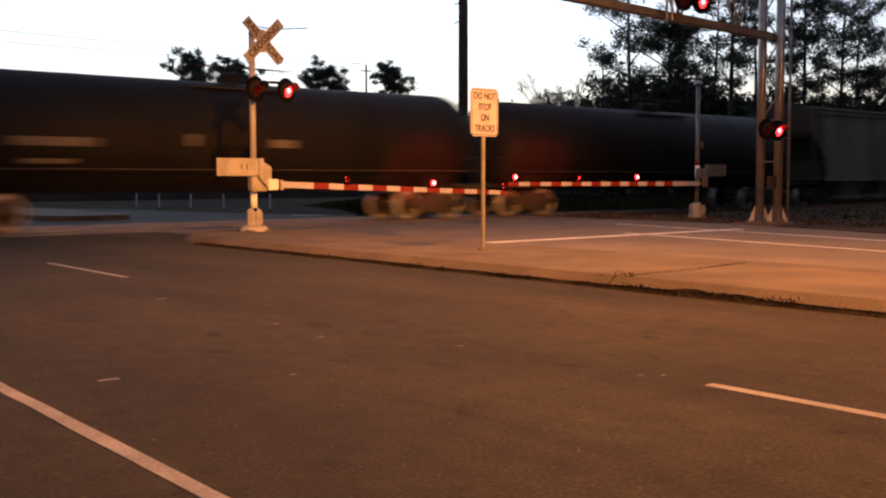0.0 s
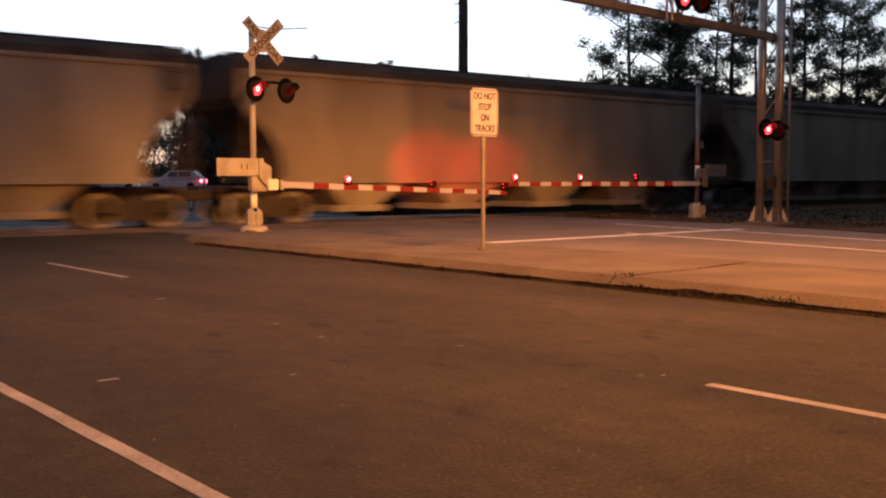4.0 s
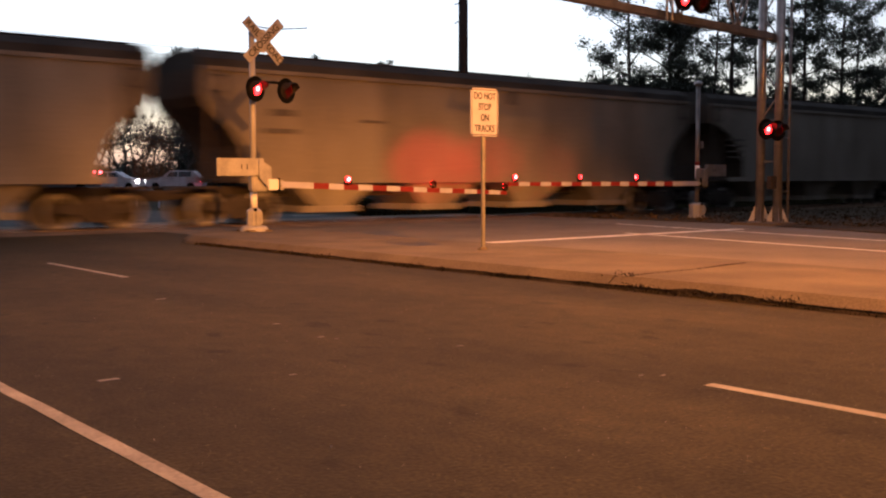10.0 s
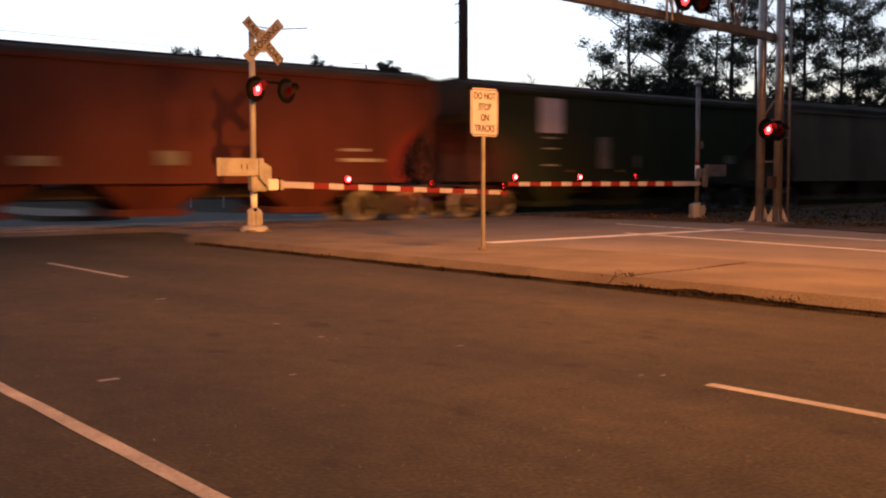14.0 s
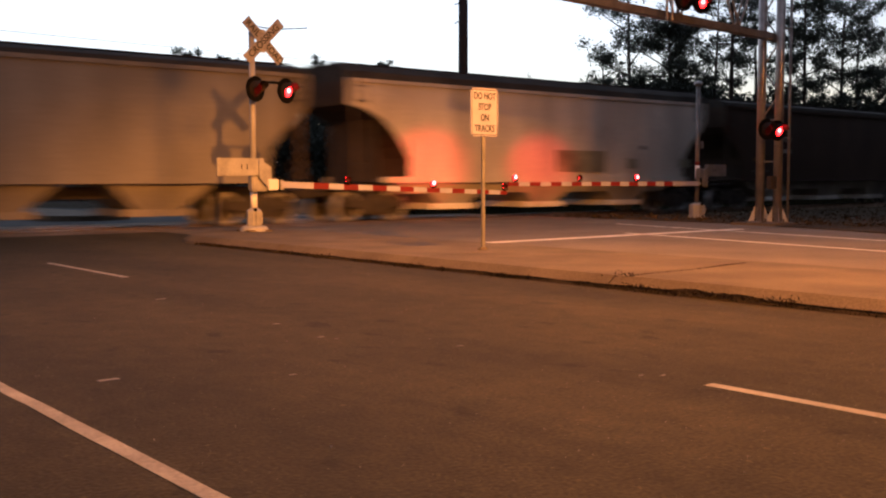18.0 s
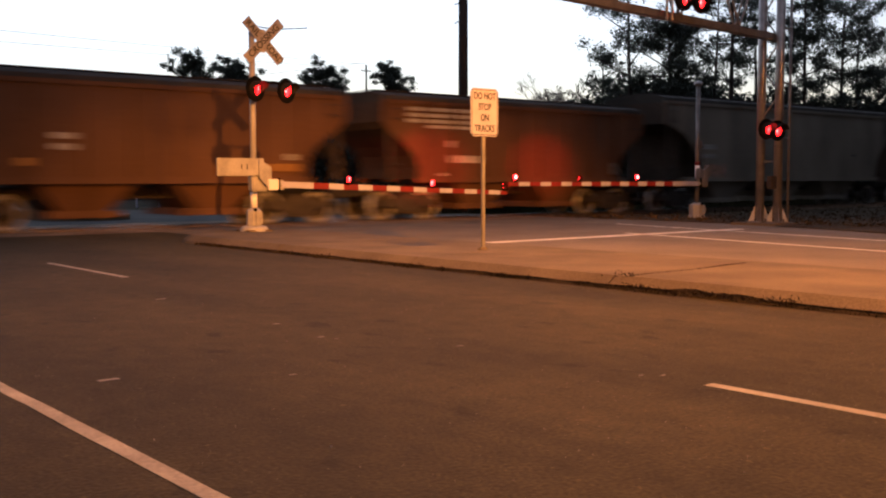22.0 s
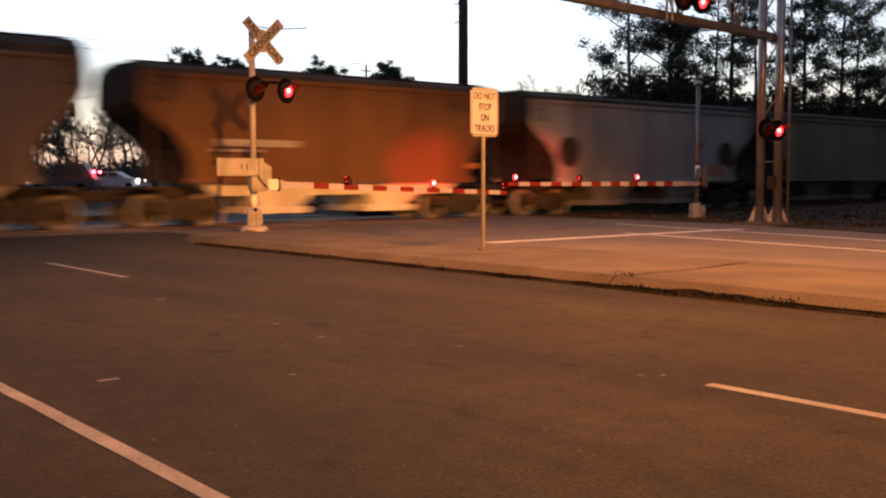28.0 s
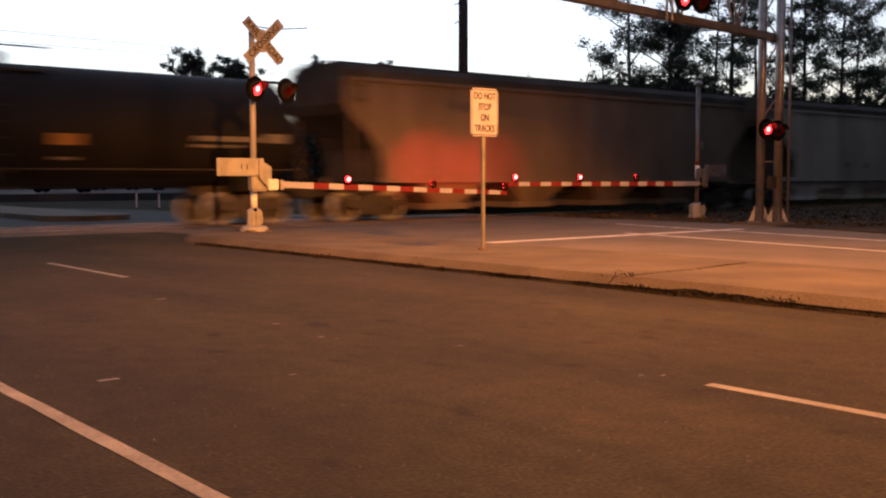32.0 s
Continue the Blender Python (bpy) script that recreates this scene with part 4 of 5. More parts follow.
hopper_car(14.1, 36.4, 4.84, GREY_TAN, "dusty grey covered hopper car", marks=((7.52, 2.49, 0.38, 0.12, DARK_MARK), (-8.07, 2.81, 1.37, 0.09, DARK_MARK), (-8.07, 2.56, 1.03, 0.09, DARK_MARK),))
hopper_car(36.4, 58.7, 4.84, GREY_TAN2, "grimy tan covered hopper car")
hopper_car(58.7, 81.1, 4.84, GREY_TAN, "dusty grey covered hopper car")
hopper_car(81.1, 104.0, 4.84, GREY_TAN3, "faded grey covered hopper car", marks=((-8.55, 3.19, 0.71, 0.10, DARK_MARK), (-8.55, 2.92, 0.71, 0.10, DARK_MARK),))
hopper_car(104.0, 126.1, 4.84, GREY_TAN2, "grimy tan covered hopper car", marks=((7.41, 2.35, 0.27, 0.14, DARK_MARK), (-8.00, 3.19, 1.01, 0.09, DARK_MARK), (-8.00, 2.98, 1.01, 0.09, DARK_MARK), (-8.00, 2.77, 1.01, 0.09, DARK_MARK),))
hopper_car(126.1, 144.8, 4.84, GREY_TAN, "dusty grey covered hopper car", 3, marks=((-6.94, 2.90, 1.15, 0.07, DARK_MARK), (-6.94, 2.66, 1.15, 0.07, DARK_MARK), (-6.94, 2.42, 0.94, 0.07, DARK_MARK), (-6.94, 2.18, 0.94, 0.07, DARK_MARK),), long_slope=True)
hopper_car(144.8, 167.2, 4.84, GREY_TAN2, "grimy tan covered hopper car", marks=((-8.05, 3.17, 0.75, 0.19, DARK_MARK), (-8.15, 2.65, 1.11, 0.14, DARK_MARK), (0.80, 4.05, 0.33, 0.53, DARK_MARK), (-4.92, 3.02, 0.91, 0.08, DARK_MARK),))
hopper_car(167.2, 189.0, 4.84, GREY_TAN, "dusty grey covered hopper car")
hopper_car(189.0, 211.5, 4.84, BROWN_GREY, "brown grey covered hopper car")
hopper_car(211.5, 229.4, 4.62, GREEN, "dark green hopper car with a white square emblem", 3, marks=((-4.44, 3.49, 1.15, 1.2, WHITE), (-4.46, 2.72, 0.63, 0.05, STENCIL), (-4.47, 2.35, 0.63, 0.05, STENCIL), (-4.48, 1.77, 0.63, 0.05, STENCIL), (-1.68, 2.24, 0.64, 1.15, STENCIL_DIM), (-3.46, 1.57, 0.15, 0.08, YELLOW), (-0.81, 1.58, 0.20, 0.09, YELLOW), (0.16, 1.94, 0.15, 0.45, STENCIL_DIM), (6.03, 2.07, 0.60, 0.34, STENCIL_DIM),))
hopper_car(229.4, 249.3, 4.66, RUST, "rust red hopper car with faded stencils", 3, marks=((0.31, 1.85, 0.68, 0.38, STENCIL_DIM), (6.12, 2.16, 0.87, 0.08, STENCIL), (6.40, 1.86, 1.40, 0.10, STENCIL), (-6.38, 3.23, 1.10, 0.10, STENCIL), (-6.39, 2.72, 1.10, 0.10, STENCIL), (-6.40, 2.01, 0.78, 0.07, STENCIL), (-3.20, 1.74, 0.85, 0.24, STENCIL_DIM),))
hopper_car(249.3, 268.1, 4.62, RUST2, "brick red hopper car with faded stencils", 3)
hopper_car(268.1, 287.0, 4.62, OXIDE, "dark oxide brown hopper car with faded stencils", 3, bay_paint=GREY_TAN3, marks=((-4.62, 3.00, 1.09, 0.21, STENCIL_DIM), (-4.34, 2.49, 0.51, 0.17, STENCIL), (-6.44, 2.11, 0.27, 0.13, YELLOW), (-6.28, 1.61, 0.91, 0.06, STENCIL_DIM),))
hopper_car(287.0, 305.7, 4.8, CREAM, "cream white hopper car with olive spray paint", 3, bay_paint=GREY_TAN3, marks=((1.41, 1.92, 2.56, 0.77, SPRAY), (7.31, 1.90, 0.49, 0.32, SPRAY), (4.18, 1.86, 0.46, 0.38, SPRAY), (4.80, 2.47, 0.25, 0.14, DARK_MARK),), long_slope=True)
hopper_car(305.7, 324.2, 4.62, GREY_TAN, "dusty grey covered hopper car", 3, long_slope=True)
hopper_car(324.2, 343.5, 4.65, GREY_TAN3, "faded grey covered hopper car", 3, marks=((-6.49, 2.73, 1.09, 0.24, STENCIL), (-6.49, 2.30, 1.20, 0.24, STENCIL),), long_slope=True)
hopper_car(343.5, 362.5, 4.64, GREY_TAN2, "grimy tan covered hopper car", 3, marks=((5.29, 2.38, 0.18, 0.11, DARK_MARK), (-6.05, 2.58, 0.88, 0.20, STENCIL), (-6.05, 2.21, 0.89, 0.17, STENCIL),), long_slope=True)
hopper_car(362.5, 376.0, 4.05, RUST_BROWN, "short rusty brown hopper car with white stencils", 2, ribs=8, marks=((-3.59, 3.48, 3.12, 0.11, STENCIL), (-3.59, 3.29, 3.12, 0.11, STENCIL), (-3.59, 3.11, 3.12, 0.11, STENCIL), (-3.18, 2.94, 2.36, 0.10, STENCIL), (-3.34, 2.41, 0.32, 0.20, STENCIL), (-2.81, 1.93, 1.34, 0.23, STENCIL), (-4.32, 1.28, 0.36, 0.08, YELLOW), (-1.46, 1.24, 0.39, 0.09, YELLOW), (4.45, 1.67, 0.39, 0.41, STENCIL_DIM), (-3.74, 1.43, 0.24, 0.07, STENCIL),))
hopper_car(376.0, 389.2, 4.06, RUST_BROWN, "short rusty brown hopper car with yellow marks", 2, ribs=8, marks=((-3.33, 1.72, 0.36, 0.19, YELLOW), (-2.41, 2.37, 0.55, 0.15, STENCIL), (-2.41, 2.10, 0.55, 0.15, STENCIL), (3.63, 1.62, 1.25, 0.21, YELLOW), (4.01, 1.92, 0.30, 0.17, STENCIL),))
tank_car(389.2, 402.2, 4.32, TANK_BLACK, "black tank car with grey stencils", marks=((-3.41, 2.35, 1.14, 0.24, STENCIL_DIM), (-1.70, 2.42, 0.72, 0.25, STENCIL_DIM), (0.26, 2.53, 0.23, 0.33, STENCIL_DIM), (2.71, 2.52, 0.29, 0.31, STENCIL_DIM),))
tank_car(402.2, 417.4, 4.15, TANK_BROWN, "dark brown tank car with an orange stripe", marks=((-4.02, 2.18, 2.13, 0.19, YELLOW), (-3.25, 1.94, 1.42, 0.13, STENCIL_DIM),))
tank_car(417.4, 434.2, 4.02, TANK_BLACK, "black tank car with a yellow stripe", marks=((6.44, 2.38, 0.91, 0.52, BROWN_PATCH), (-4.10, 2.45, 2.22, 0.19, YELLOW), (-4.25, 2.18, 1.18, 0.12, STENCIL_DIM),))
tank_car(434.2, 448.5, 4.15, TANK_GREY, "dark grey tank car")
hopper_car(448.5, 462.7, 4.3, GREY_TAN2, "short grimy tan hopper car", 2)
hopper_car(462.7, 477.2, 4.36, PALE, "short pale grey cement hopper car", 2, holes=True)
hopper_car(477.2, 491.1, 4.42, ORANGE, "short rusty orange hopper car with faded marks", 2, bay_paint=WHITE_BAY, marks=((-2.87, 2.29, 2.52, 0.20, STENCIL), (-4.03, 1.89, 0.27, 0.20, YELLOW), (-3.53, 2.08, 1.44, 0.07, STENCIL), (4.99, 1.72, 0.62, 0.18, YELLOW), (-4.47, 2.04, 0.15, 0.60, ORANGE),))
hopper_car(491.1, 512.4, 4.84, BROWN_GREY, "brown grey covered hopper car", bay_paint=WHITE_BAY, marks=((-9.66, 2.01, 1.31, 0.20, DARK_MARK),))
hopper_car(512.4, 534.7, 4.84, GREY_TAN3, "faded grey covered hopper car with dark stencils", bay_paint=WHITE_BAY, bay_shift=-0.4, marks=((-3.76, 1.94, 0.23, 0.23, DARK_MARK), (-1.92, 1.91, 0.20, 0.24, DARK_MARK), (1.85, 1.88, 0.58, 0.26, DARK_MARK), (3.80, 1.99, 0.36, 0.23, DARK_MARK), (8.22, 1.97, 0.25, 0.26, DARK_MARK),), long_slope=True)
hopper_car(534.7, 556.4, 4.84, BROWN_GREY, "brown grey covered hopper car", marks=((7.49, 1.86, 0.37, 0.15, DARK_MARK),))
tank_car(556.4, 575.0, 4.2, TANK_BLACK, "black tank car with an orange patch", marks=((1.78, 2.29, 0.76, 0.28, YELLOW), (6.16, 2.39, 1.87, 0.14, STENCIL_DIM), (5.90, 2.19, 1.50, 0.08, STENCIL_DIM), (7.65, 2.43, 0.74, 0.25, STENCIL_DIM), (1.77, 1.82, 0.62, 0.08, STENCIL_DIM),))
tank_car(575.0, 593.0, 4.15, TANK_BROWN, "dark brown tank car")


# ---- trees ----
def needles(points, size, count, seed, flat=0.6, wide=1.5):
    """Tufts of small triangles round the given points."""
    r = np.random.default_rng(seed)
    pts = np.repeat(np.asarray(points, float), count, axis=0)
    n = len(pts)
    c = pts + r.normal(0, 1, (n, 3)) * np.array([wide, wide, flat])
    a = r.normal(0, 1, (n, 3))
    a /= np.linalg.norm(a, axis=1)[:, None]
    b = np.cross(a, r.normal(0, 1, (n, 3)))
    b /= np.linalg.norm(b, axis=1)[:, None]
    s = size * r.uniform(0.5, 1.25, (n, 1))
    v = np.stack([c - a * s, c + a * s * 0.9, c + b * s * 0.8], 1).reshape(-1, 3)
    return v, np.arange(3 * n).reshape(-1, 3)


def pine(x, y, ground, h, seed, bare=0.45, spread=3.2, tuft=0.42, dense=1.0, label="tall dark pine tree with an open crown", limbs=44):
    r = np.random.default_rng(seed)
    tree = thing("pine_tree", (x, y, ground), label, "tree", "pines beyond the railway")
    bm = bmesh.new()
    lean = r.normal(0, 0.012, 2)
    spine = [Vector((lean[0] * z + 0.12 * math.sin(z * 0.35 + seed), lean[1] * z, z)) for z in np.linspace(0, h * 0.97, 9)]
    rad = [0.012 * h * (1 - 0.85 * i / 8) + 0.02 for i in range(9)]
    for i in range(8):
        rod(bm, spine[i], spine[i + 1], rad[i], rad[i + 1], 8, False)
    clumps = []
    for k in range(limbs):
        f = bare + (1 - bare) * (k + r.random()) / limbs
        i = min(7, int(f * 8))
        p = spine[i].lerp(spine[i + 1], f * 8 - i) if f < 1 else spine[8]
        az = k * 2.4 + r.normal(0, 0.6)
        up_the_crown = (f - bare) / (1 - bare)
        ln = spread * (0.3 + 0.85 * math.sin(math.pi * min(1, 0.15 + 0.85 * (1 - up_the_crown)))) * r.uniform(0.35, 1.2)
        out = Vector((math.cos(az), math.sin(az), r.uniform(-0.12, 0.75)))
        side = Vector((-math.sin(az), math.cos(az), 0.1))
        tip = p + out * ln
        rod(bm, p, tip, 0.05 + 0.006 * ln, 0.018, 5, False)
        if r.random() < 0.12 and up_the_crown < 0.6:
            continue
        for q in np.linspace(0.45, 1.0, max(2, int(ln * 0.8))):
            fork = p.lerp(tip, q)
            for way in (-1, 1) if q < 0.95 else (0,):
                end = fork + side * way * r.uniform(0.25, 0.75) * (0.4 + 0.22 * ln) + out * r.uniform(0.1, 0.5) + Vector((0, 0, r.uniform(-0.1, 0.7)))
                rod(bm, fork, end, 0.022, 0.01, 3, False)
                clumps.append(end)
    clumps += [spine[8] + Vector(r.normal(0, 0.4, 3)) for _ in range(4)]
    part("trunk", bm, BARK, tree)
    v, f = needles(clumps, tuft, int(130 * dense), seed, 0.25, 0.34)
    mesh = bpy.data.meshes.new("crown")
    mesh.from_pydata(v.tolist(), [], f.tolist())
    mesh.materials.append(NEEDLES)
    mesh_part("crown", mesh, tree, None, "dark green needle crown with gaps")
    return tree


def bare_tree(x, y, ground, h, seed, levels=5, label="bare winter tree with fine twigs"):
    r = np.random.default_rng(seed)
    tree = thing("bare_tree", (x, y, ground), label, "tree", "bare trees beyond the railway")
    bm = bmesh.new()

    def grow(p, d, ln, rad, depth):
        q = p + d * ln
        rod(bm, p, q, max(rad, 0.024), max(rad * 0.65, 0.02), 5 if depth > 1 else 3, False)
        if depth == 0:
            return
        for _ in range(3 if depth > 1 else 4):
            nd = (d + Vector(r.normal(0, 0.42, 3))).normalized()
            nd.z = abs(nd.z) * 0.9 + 0.05
            grow(q, nd, ln * r.uniform(0.6, 0.85), rad * 0.6, depth - 1)

    grow(Vector((0, 0, 0)), Vector((0, 0, 1)), h * 0.3, 0.02 * h, levels)
    part("trunk", bm, TWIGS, tree)
    return tree


def spot(bearing, depth):
    """A place on the ground at that bearing across the view to the railway, at that depth."""
    a = (bearing - 784) / 1809
    c, s = math.cos(YAW), math.sin(YAW)
    return (s + a * c) * depth, (c - a * s) * depth


for k, (col, depth, h, bare_to, spread, dense) in enumerate((
    (1114, 92, 20.5, 0.32, 3.3, 0.55), (1064, 99, 13.5, 0.35, 2.2, 0.4), (1186, 90, 14.8, 0.45, 2.6, 1.3), (1258, 97, 19, 0.3, 3.4, 0.6),
    (1290, 84, 21, 0.42, 3.0, 0.55), (1335, 96, 18.5, 0.3, 3.0, 0.5), (1418, 88, 19.5, 0.25, 2.2, 1.2), (1480, 90, 17.3, 0.3, 2.7, 0.6),
    (1508, 93, 16.4, 0.3, 2.8, 0.6), (1552, 96, 11.5, 0.3, 2.6, 0.7), (1610, 88, 15, 0.35, 3.0, 0.6), (1660, 84, 19, 0.35, 3.4, 0.7))):
    x, y = spot(col, depth)
    pine(x, y, -0.3, h, 100 + k, bare_to, spread * 1.15, 0.15, 0.6 + 0.5 * dense, limbs=38 if dense > 1 else 19)
for k, (col, depth, h, bare_to, spread) in enumerate(((345, 165, 21.0, 0.5, 3.5), (412, 168, 20.6, 0.55, 3.6), (570, 190, 22.3, 0.6, 3.6), (694, 200, 23.3, 0.62, 3.4), (70, 130, 13.2, 0.35, 3.0), (20, 140, 12, 0.35, 3.4), (106, 160, 12.5, 0.4, 1.6))):
    x, y = spot(col, depth)
    pine(x, y, -0.3, h, 200 + k, bare_to, spread, 0.24, 0.8 if col > 330 else 0.35, limbs=44 if col > 330 else 26)
for k, (col, depth, h) in enumerate(((925, 150, 15), (942, 148, 16.2), (962, 150, 16.8), (983, 146, 16), (1010, 140, 15.2), (160, 150, 12.0), (210, 150, 11.5), (95, 150, 11), (240, 145, 12.5), (272, 150, 11.5), (300, 140, 10), (335, 145, 11), (122, 165, 13), (40, 150, 11), (140, 155, 11.0), (178, 148, 12.8), (195, 160, 11.0), (225, 155, 13.0), (256, 152, 11.5), (286, 156, 12.0), (318, 150, 10.5), (75, 152, 10.5), (1035, 120, 13))):
    x, y = spot(col, depth)
    bare_tree(x, y, -0.3, h * (0.94 if col > 900 else 1.0), 300 + k, 6 if col > 900 else 5)

# far undergrowth and woods, one mass of small leaves
pts = []
r = np.random.default_rng(5)
for k in range(1500):
    col = r.uniform(-200, 2100)
    depth = r.uniform(175, 230)
    x, y = spot(col, depth)
    top = 4.3 + 1.5 * noise.noise((col * 0.01, 0, 0)) + (7.0 if col > 300 else 0)
    pts.append((x, y, r.uniform(-0.3, 1) * top))
for k in range(1500):
    col = r.uniform(330, 1040)
    depth = r.uniform(150, 185)
    x, y = spot(col, depth)
    top = 11.0 + 1.5 * noise.noise((col * 0.015, 7, 0))
    pts.append((x, y, r.uniform(-0.1, 1) * top))
for k in range(1300):
    col = r.uniform(1030, 1800)
    depth = r.uniform(96, 118)
    x, y = spot(col, depth)
    top = float(np.interp(col, [1020, 1065, 1110, 1220, 1260, 1400, 1440, 1490, 1800], [7.0, 9.0, 10.4, 10.4, 9.0, 8.6, 5.8, 8.4, 9.0])) + 1.2 * noise.noise((col * 0.05, 3, 0))
    pts.append((x, y, r.uniform(-0.1, 1) * top))
v, f = needles(pts, 0.42, 90, 9, 0.7, 1.2)
mesh = bpy.data.meshes.new("far_woods")
mesh.from_pydata(v.tolist(), [], f.tolist())
mesh.materials.append(NEEDLES)
tagged(new("far_woods", mesh), "dark distant woods along the horizon", "woods", "", "stuff")

# unseen woods added behind the camera to keep sky light off the train
pts = []
for k in range(3200):
    az = radians(r.uniform(78, 292))
    d = r.uniform(42, 66)
    if -4 < math.sin(az) * d < 24 and math.cos(az) < 0:
        continue
    pts.append((math.sin(az) * d, math.cos(az) * d, r.uniform(0, 1) ** 0.8 * (22 + 4 * noise.noise((az * 6, 1, 0)))))
v, f = needles(pts, 1.7, 26, 19, 1.6, 2.2)
mesh = bpy.data.meshes.new("sky_blocking_woods")
mesh.from_pydata(v.tolist(), [], f.tolist())
mesh.materials.append(NEEDLES)
tagged(new("sky_blocking_woods", mesh), "unseen dark woods added to block sky light", "woods", "", "stuff")

# ---- poles, wires, posts and vehicles beyond the rails ----
ux, uy = spot(820, 40)
pole = thing("utility_pole", (ux, uy, -0.05), "dark wooden utility pole beyond the railway", "utility pole")
part("pole", rodded((0, 0, -0.3), (0, 0, 13), 0.2, 0.165, 14), POLE_WOOD, pole, "", True)
part("pole_step", rodded((-0.14, 0, 7.45), (-0.42, 0, 7.3), 0.02, 0.02, 6), STEEL, pole)
part("pole_step", rodded((-0.14, 0, 8.1), (-0.42, 0, 8.02), 0.02, 0.02, 6), STEEL, pole)
x, y = spot(650, 150)
thin = thing("utility_pole", (x, y, -0.3), "thin distant utility pole", "utility pole")
part("pole", rodded((0, 0, 0), (0, 0, 18.2), 0.17, 0.12, 8), POLE_WOOD, thin)
part("crossarm", boxed(-0.9, 0.9, -0.05, 0.05, 17.3, 17.45), POLE_WOOD, thin)

for y_off, z_left, z_right in ((0.0, 11.93, 18.0), (0.01, 11.07, 17.4)):
    x0, y0 = spot(-120, 70)
    x1, y1 = spot(650, 150)
    pts = [Vector((x0, y0 + y_off, z_left)).lerp(Vector((x1, y1 + y_off, z_right)), i / 12) - Vector((0, 0, 0.12 * math.sin(math.pi * i / 12))) for i in range(13)]
    tagged(part("overhead_wire", tube(pts, 0.016, 4), BLACK), "thin black overhead wire", "wire", "overhead wires")

# traffic signals on a span wire over the far street
SIGNAL_DARK = material("dark_signal_housing", (0.02, 0.018, 0.016), 0.6)


def on_wire(col):
    """A point of the span wire at that bearing."""
    depth = 1 / (0.01818 - 0.01351e-3 * (col + 200) * 1.002)
    rise = 94 + 0.154 * (col + 200) - 0.000028 * (col + 200) ** 2
    x, y = spot(col, depth)
    return Vector((x, y, EYE.z + rise / 1809 * depth))


tagged(part("span_wire", tube([on_wire(c) for c in (-200, -60, 60, 132, 192, 249, 330, 430, 540, 650)], 0.018, 4), BLACK), "thin black wire carrying traffic signals", "wire", "overhead wires")
end = on_wire(-200)
stay = thing("utility_pole", (end.x, end.y, -0.3), "dark wooden pole holding a span wire", "utility pole")
part("pole", rodded((0, 0, 0), (0, 0, end.z + 0.8), 0.17, 0.13, 10), POLE_WOOD, stay, "", True)
for col in (132, 192, 249):
    at = on_wire(col)
    sig = thing("traffic_signal", (at.x, at.y, at.z), "dark three-lamp traffic signal hanging from a wire", "traffic signal", "hanging traffic signals", turn=-39.33)
    part("hanger", rodded((0, 0, -0.22), (0, 0, 0.05), 0.03, 0.03, 6), SIGNAL_DARK, sig)
    part("housing", boxed(-0.08, 0.16, -0.17, 0.17, -1.25, -0.2, 0.03), SIGNAL_DARK, sig)
    for k in range(3):
        bm = bmesh.new()
        for a, b in zip(np.linspace(-2.2, 2.2, 10), np.linspace(-2.2, 2.2, 10)[1:]):
            q = [bm.verts.new((x, 0.14 * math.sin(t), 0.14 * math.cos(t))) for x, t in ((-0.08, a), (-0.08, b), (-0.36 + 0.05 * abs(b), b), (-0.36 + 0.05 * abs(a), a))]
            bm.faces.new(q)
        part("visor", bm, SIGNAL_DARK, sig).matrix_basis = pose(0, 0, -0.38 - 0.345 * k)
        part("lens", spun([(-0.1, 0.06), (-0.085, 0.12), (-0.07, 0.12)], "x", 12), GLASS_DARK, sig).matrix_basis = pose(0, 0, -0.38 - 0.345 * k)

for k, col in enumerate((250, 290, 345, 400, 475)):
    x, y = 19.0 + (col - 250) * 0.0145, 45.5 - (col - 250) * 0.029
    b = thing("marker_post", (x, y, -0.02), "thin pale marker post on the far asphalt", "post", "marker posts")
    part("post", rodded((0, 0, 0), (0, 0, 0.68), 0.045, 0.045, 8), WHITE, b)
    part("post_foot", rodded((0, 0, 0), (0, 0, 0.03), 0.12, 0.1, 10), BLACK, b)


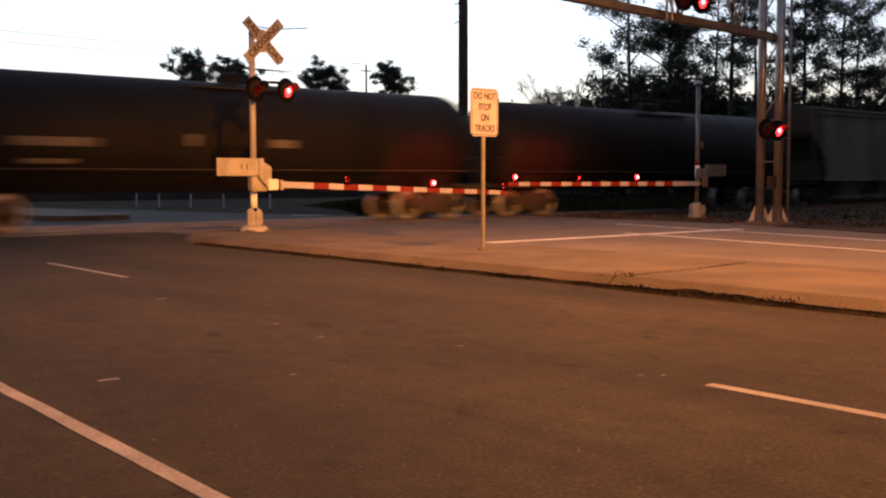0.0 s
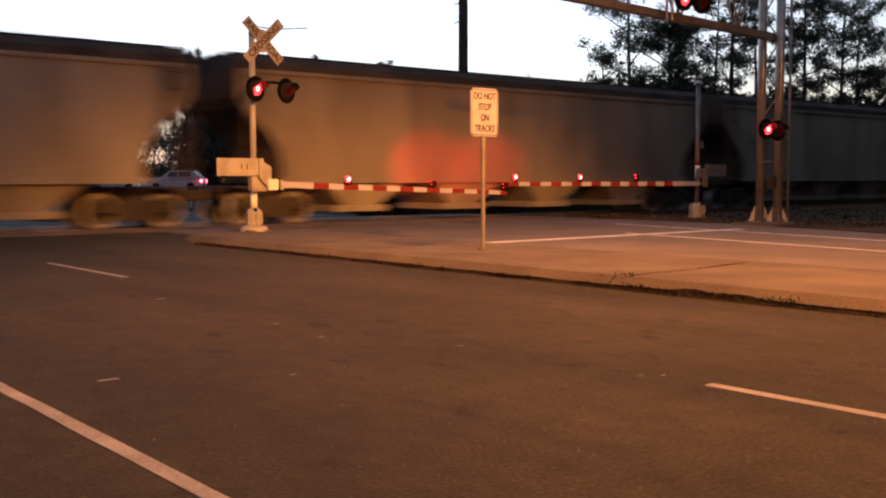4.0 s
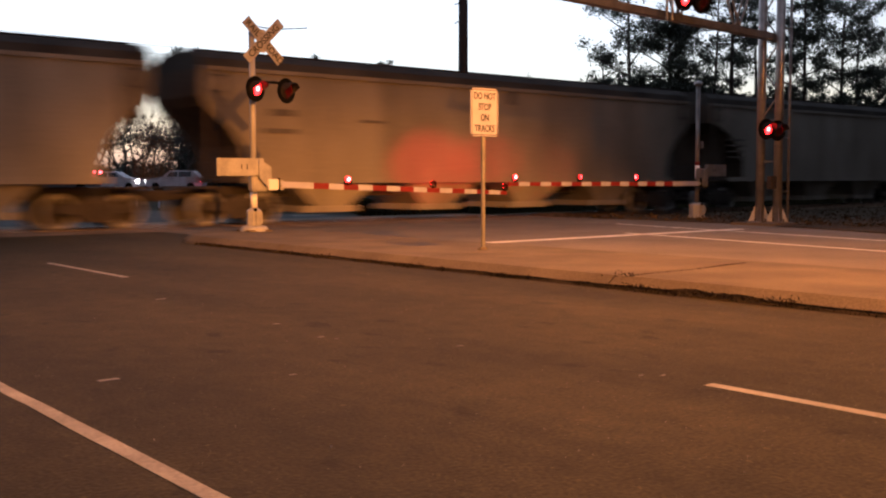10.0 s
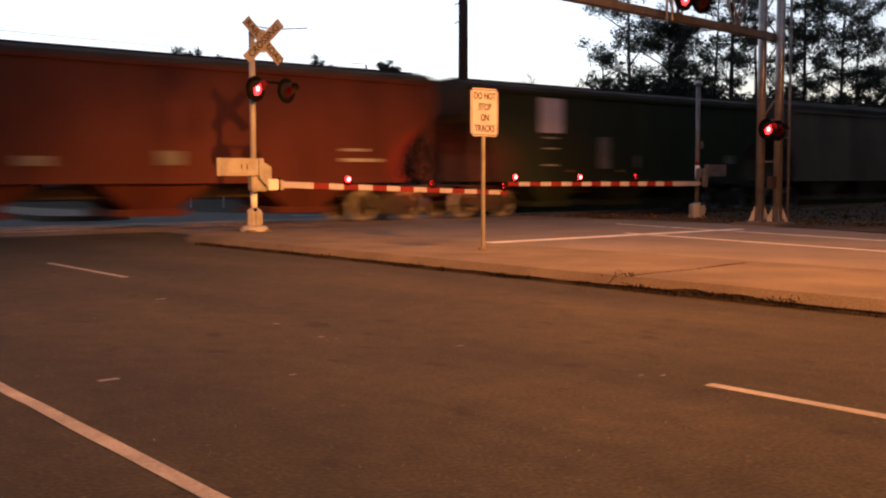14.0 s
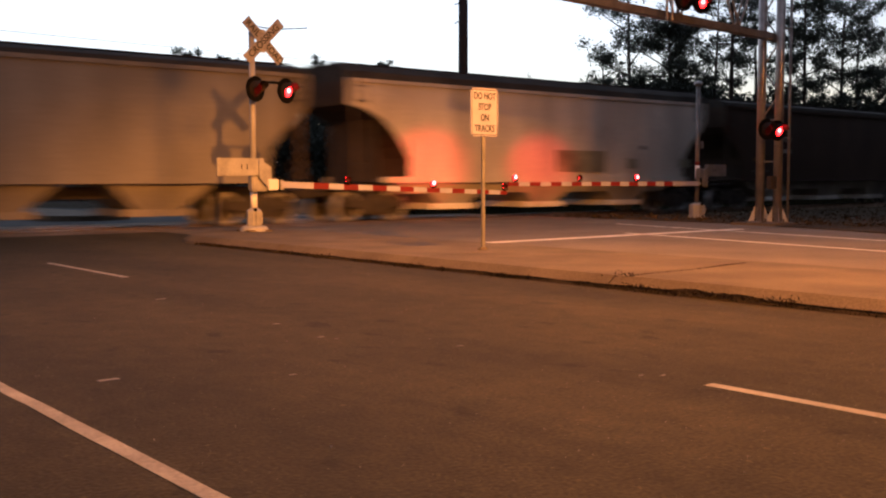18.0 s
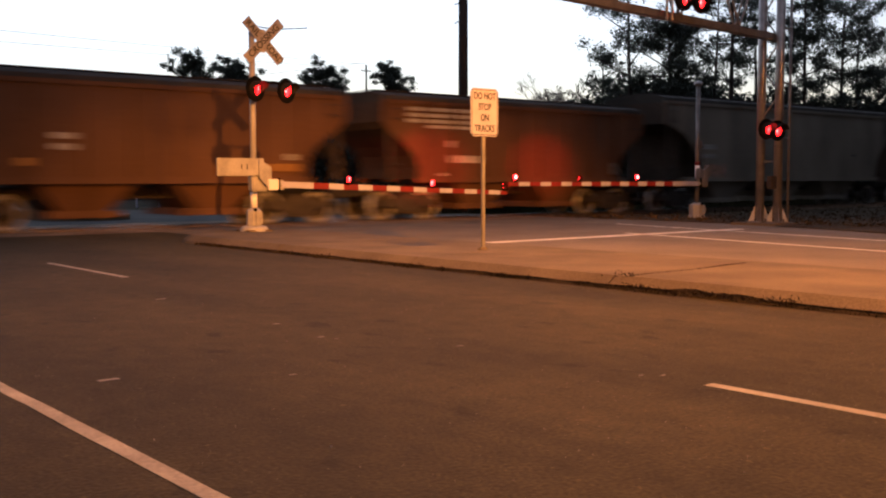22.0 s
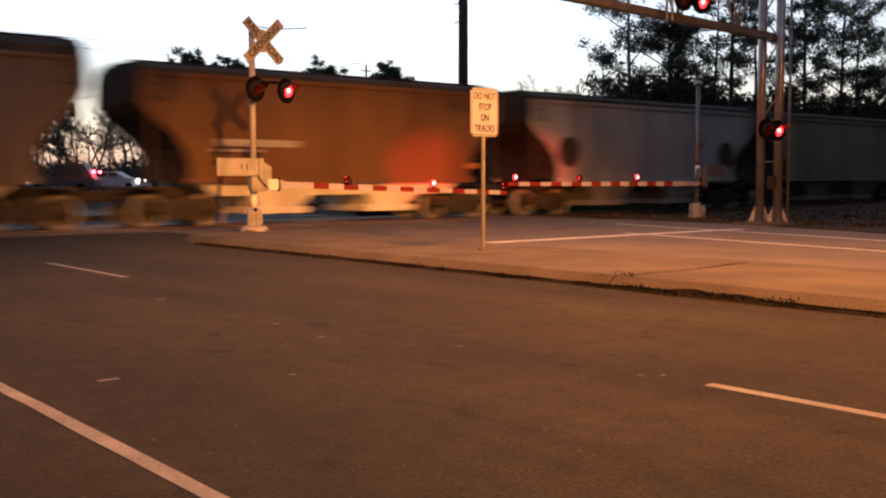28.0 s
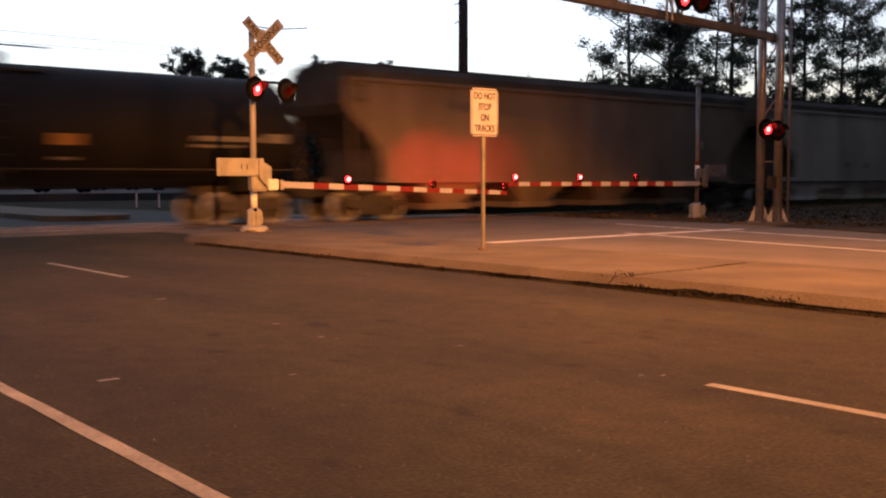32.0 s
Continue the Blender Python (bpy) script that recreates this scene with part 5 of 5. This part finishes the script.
def parked_car(col_front, depth, paint, label, lamps=True, height=1.62, turn=0.0, tail=True, tail_at=None):
    """A car side-on, nose towards -x."""
    x, y = spot(col_front, depth)
    car = thing("car", (x, y, 0.42), label, "car", "waiting cars", turn=turn)
    hw = 0.9
    prof = [(0.0, 0.45, 0.85), (0.12, 0.3, 0.98), (1.2, 0.28, 1.1), (1.35, 0.28, 1.12), (4.3, 0.28, 1.12), (4.62, 0.35, 1.0), (4.7, 0.5, 0.9)]
    part("body", solid([(p[0], p[1], p[2]) for p in prof], lambda q: [(-hw, q[1]), (-hw * 1.0, q[1] + 0.3), (-hw * 0.96, q[2]), (hw * 0.96, q[2]), (hw, q[1] + 0.3), (hw, q[1])]), paint, car)
    cab = [(1.25, 1.1), (2.0, height - 0.04), (2.6, height), (3.9, height - 0.03), (4.5, 1.1)]
    part("cabin", solid([(a, 1.08, b + 0.001) for a, b in cab], lambda q: [(-hw * 0.93, q[1]), (-hw * 0.8, q[2]), (hw * 0.8, q[2]), (hw * 0.93, q[1])]), paint, car)
    for x0, x1 in ((1.75, 2.65), (2.75, 3.75)):
        for q in (-1, 1):
            part("window", solid([(x0, 1.14, 1.16 if x0 < 2 else height - 0.12), (x0 + 0.3, 1.14, height - 0.12), (x1, 1.14, height - 0.12)], lambda p: [(q * hw * 0.95, p[1]), (q * hw * 0.84, p[2]), (q * hw * 0.7, p[2]), (q * hw * 0.7, p[1])]), GLASS_DARK, car)
    for x0 in (0.85, 3.75):
        for yy in (-0.82, 0.82):
            w = part("wheel", spun([(-0.1, 0.2), (-0.1, 0.33), (0.1, 0.33), (0.1, 0.2)], "y", 18), BLACK, car)
            w.matrix_basis = pose(x0, yy, 0.33)
    zt = tail_at or height - 0.61
    for yy in (-0.62, 0.62):
        if lamps:
            part("headlight", spun([(-0.12, 0.04), (-0.08, 0.12), (0.0, 0.16), (0.12, 0.12)], "x", 12), HEADLIGHT, car, "lit headlight").matrix_basis = pose(0.06, yy * 1.36, 0.76)
        part("tail_light", boxed(4.56, 4.74, yy * 1.42 - 0.12, yy * 1.42 + 0.08, zt - 0.1, zt + 0.1, 0.02), TAIL if tail else LENS_OFF, car, "lit red tail light" if tail else "red tail light")
    return car


PALE_CAR = material("silver_car_paint", (0.4, 0.41, 0.44), 0.4, 0.1)
SILVER_CAR = material("dark_car_paint", (0.05, 0.05, 0.056), 0.4)
parked_car(253, 88, PALE_CAR, "silver car waiting with its headlights on", turn=137.0, tail=False)
parked_car(264, 86, PALE_CAR, "silver estate car waiting with red tail lights", False, 1.68, -39.0, True, 0.78)
parked_car(54, 72, SILVER_CAR, "dark van waiting with its headlights on", True, 2.05, -35.0)

# unseen street lamp added to carry the light over the crossing
post = thing("added_street_lamp", (ADDED_LAMP.x - 9.6, ADDED_LAMP.y, -0.28), "unseen steel street lamp added to carry the light over the road", "street lamp")
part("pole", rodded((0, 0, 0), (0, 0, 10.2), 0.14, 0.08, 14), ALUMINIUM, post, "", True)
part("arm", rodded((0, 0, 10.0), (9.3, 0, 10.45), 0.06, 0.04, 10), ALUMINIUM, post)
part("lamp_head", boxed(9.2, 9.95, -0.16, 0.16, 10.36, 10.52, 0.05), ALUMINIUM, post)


# ---- what moves ----
def switch_times(phase_shift=0.0):
    """Times at which the lamps of each pair change over."""
    switches = []
    k = 0
    while True:
        t = 0.40 + 0.745 * k + phase_shift
        if t > SECONDS - 0.1:
            return switches
        switches.append(t)
        k += 1


def motions():
    for car, centre in TRAIN:
        walk(car, [(t, pose(SPEED * t - centre, TRACK_Y, 0)) for t in (0.0, 8.0, 16.0, 24.0, SECONDS)])
    for lens, side, at in FLASHERS:
        lit = side in "Rr"
        angle = 0 if lit else 180
        rows = [(0.0, pose(*at, 0, 0, angle))]
        for t in switch_times(-0.08 if side in "lr" else 0.0):
            for dt, turn in ((-0.05, 0), (-0.017, 60), (0.017, 120), (0.05, 180)):
                rows.append((t + dt, pose(*at, 0, 0, angle + turn)))
            angle += 180
        rows.append((SECONDS, pose(*at, 0, 0, angle)))
        walk(lens, rows)


motions()
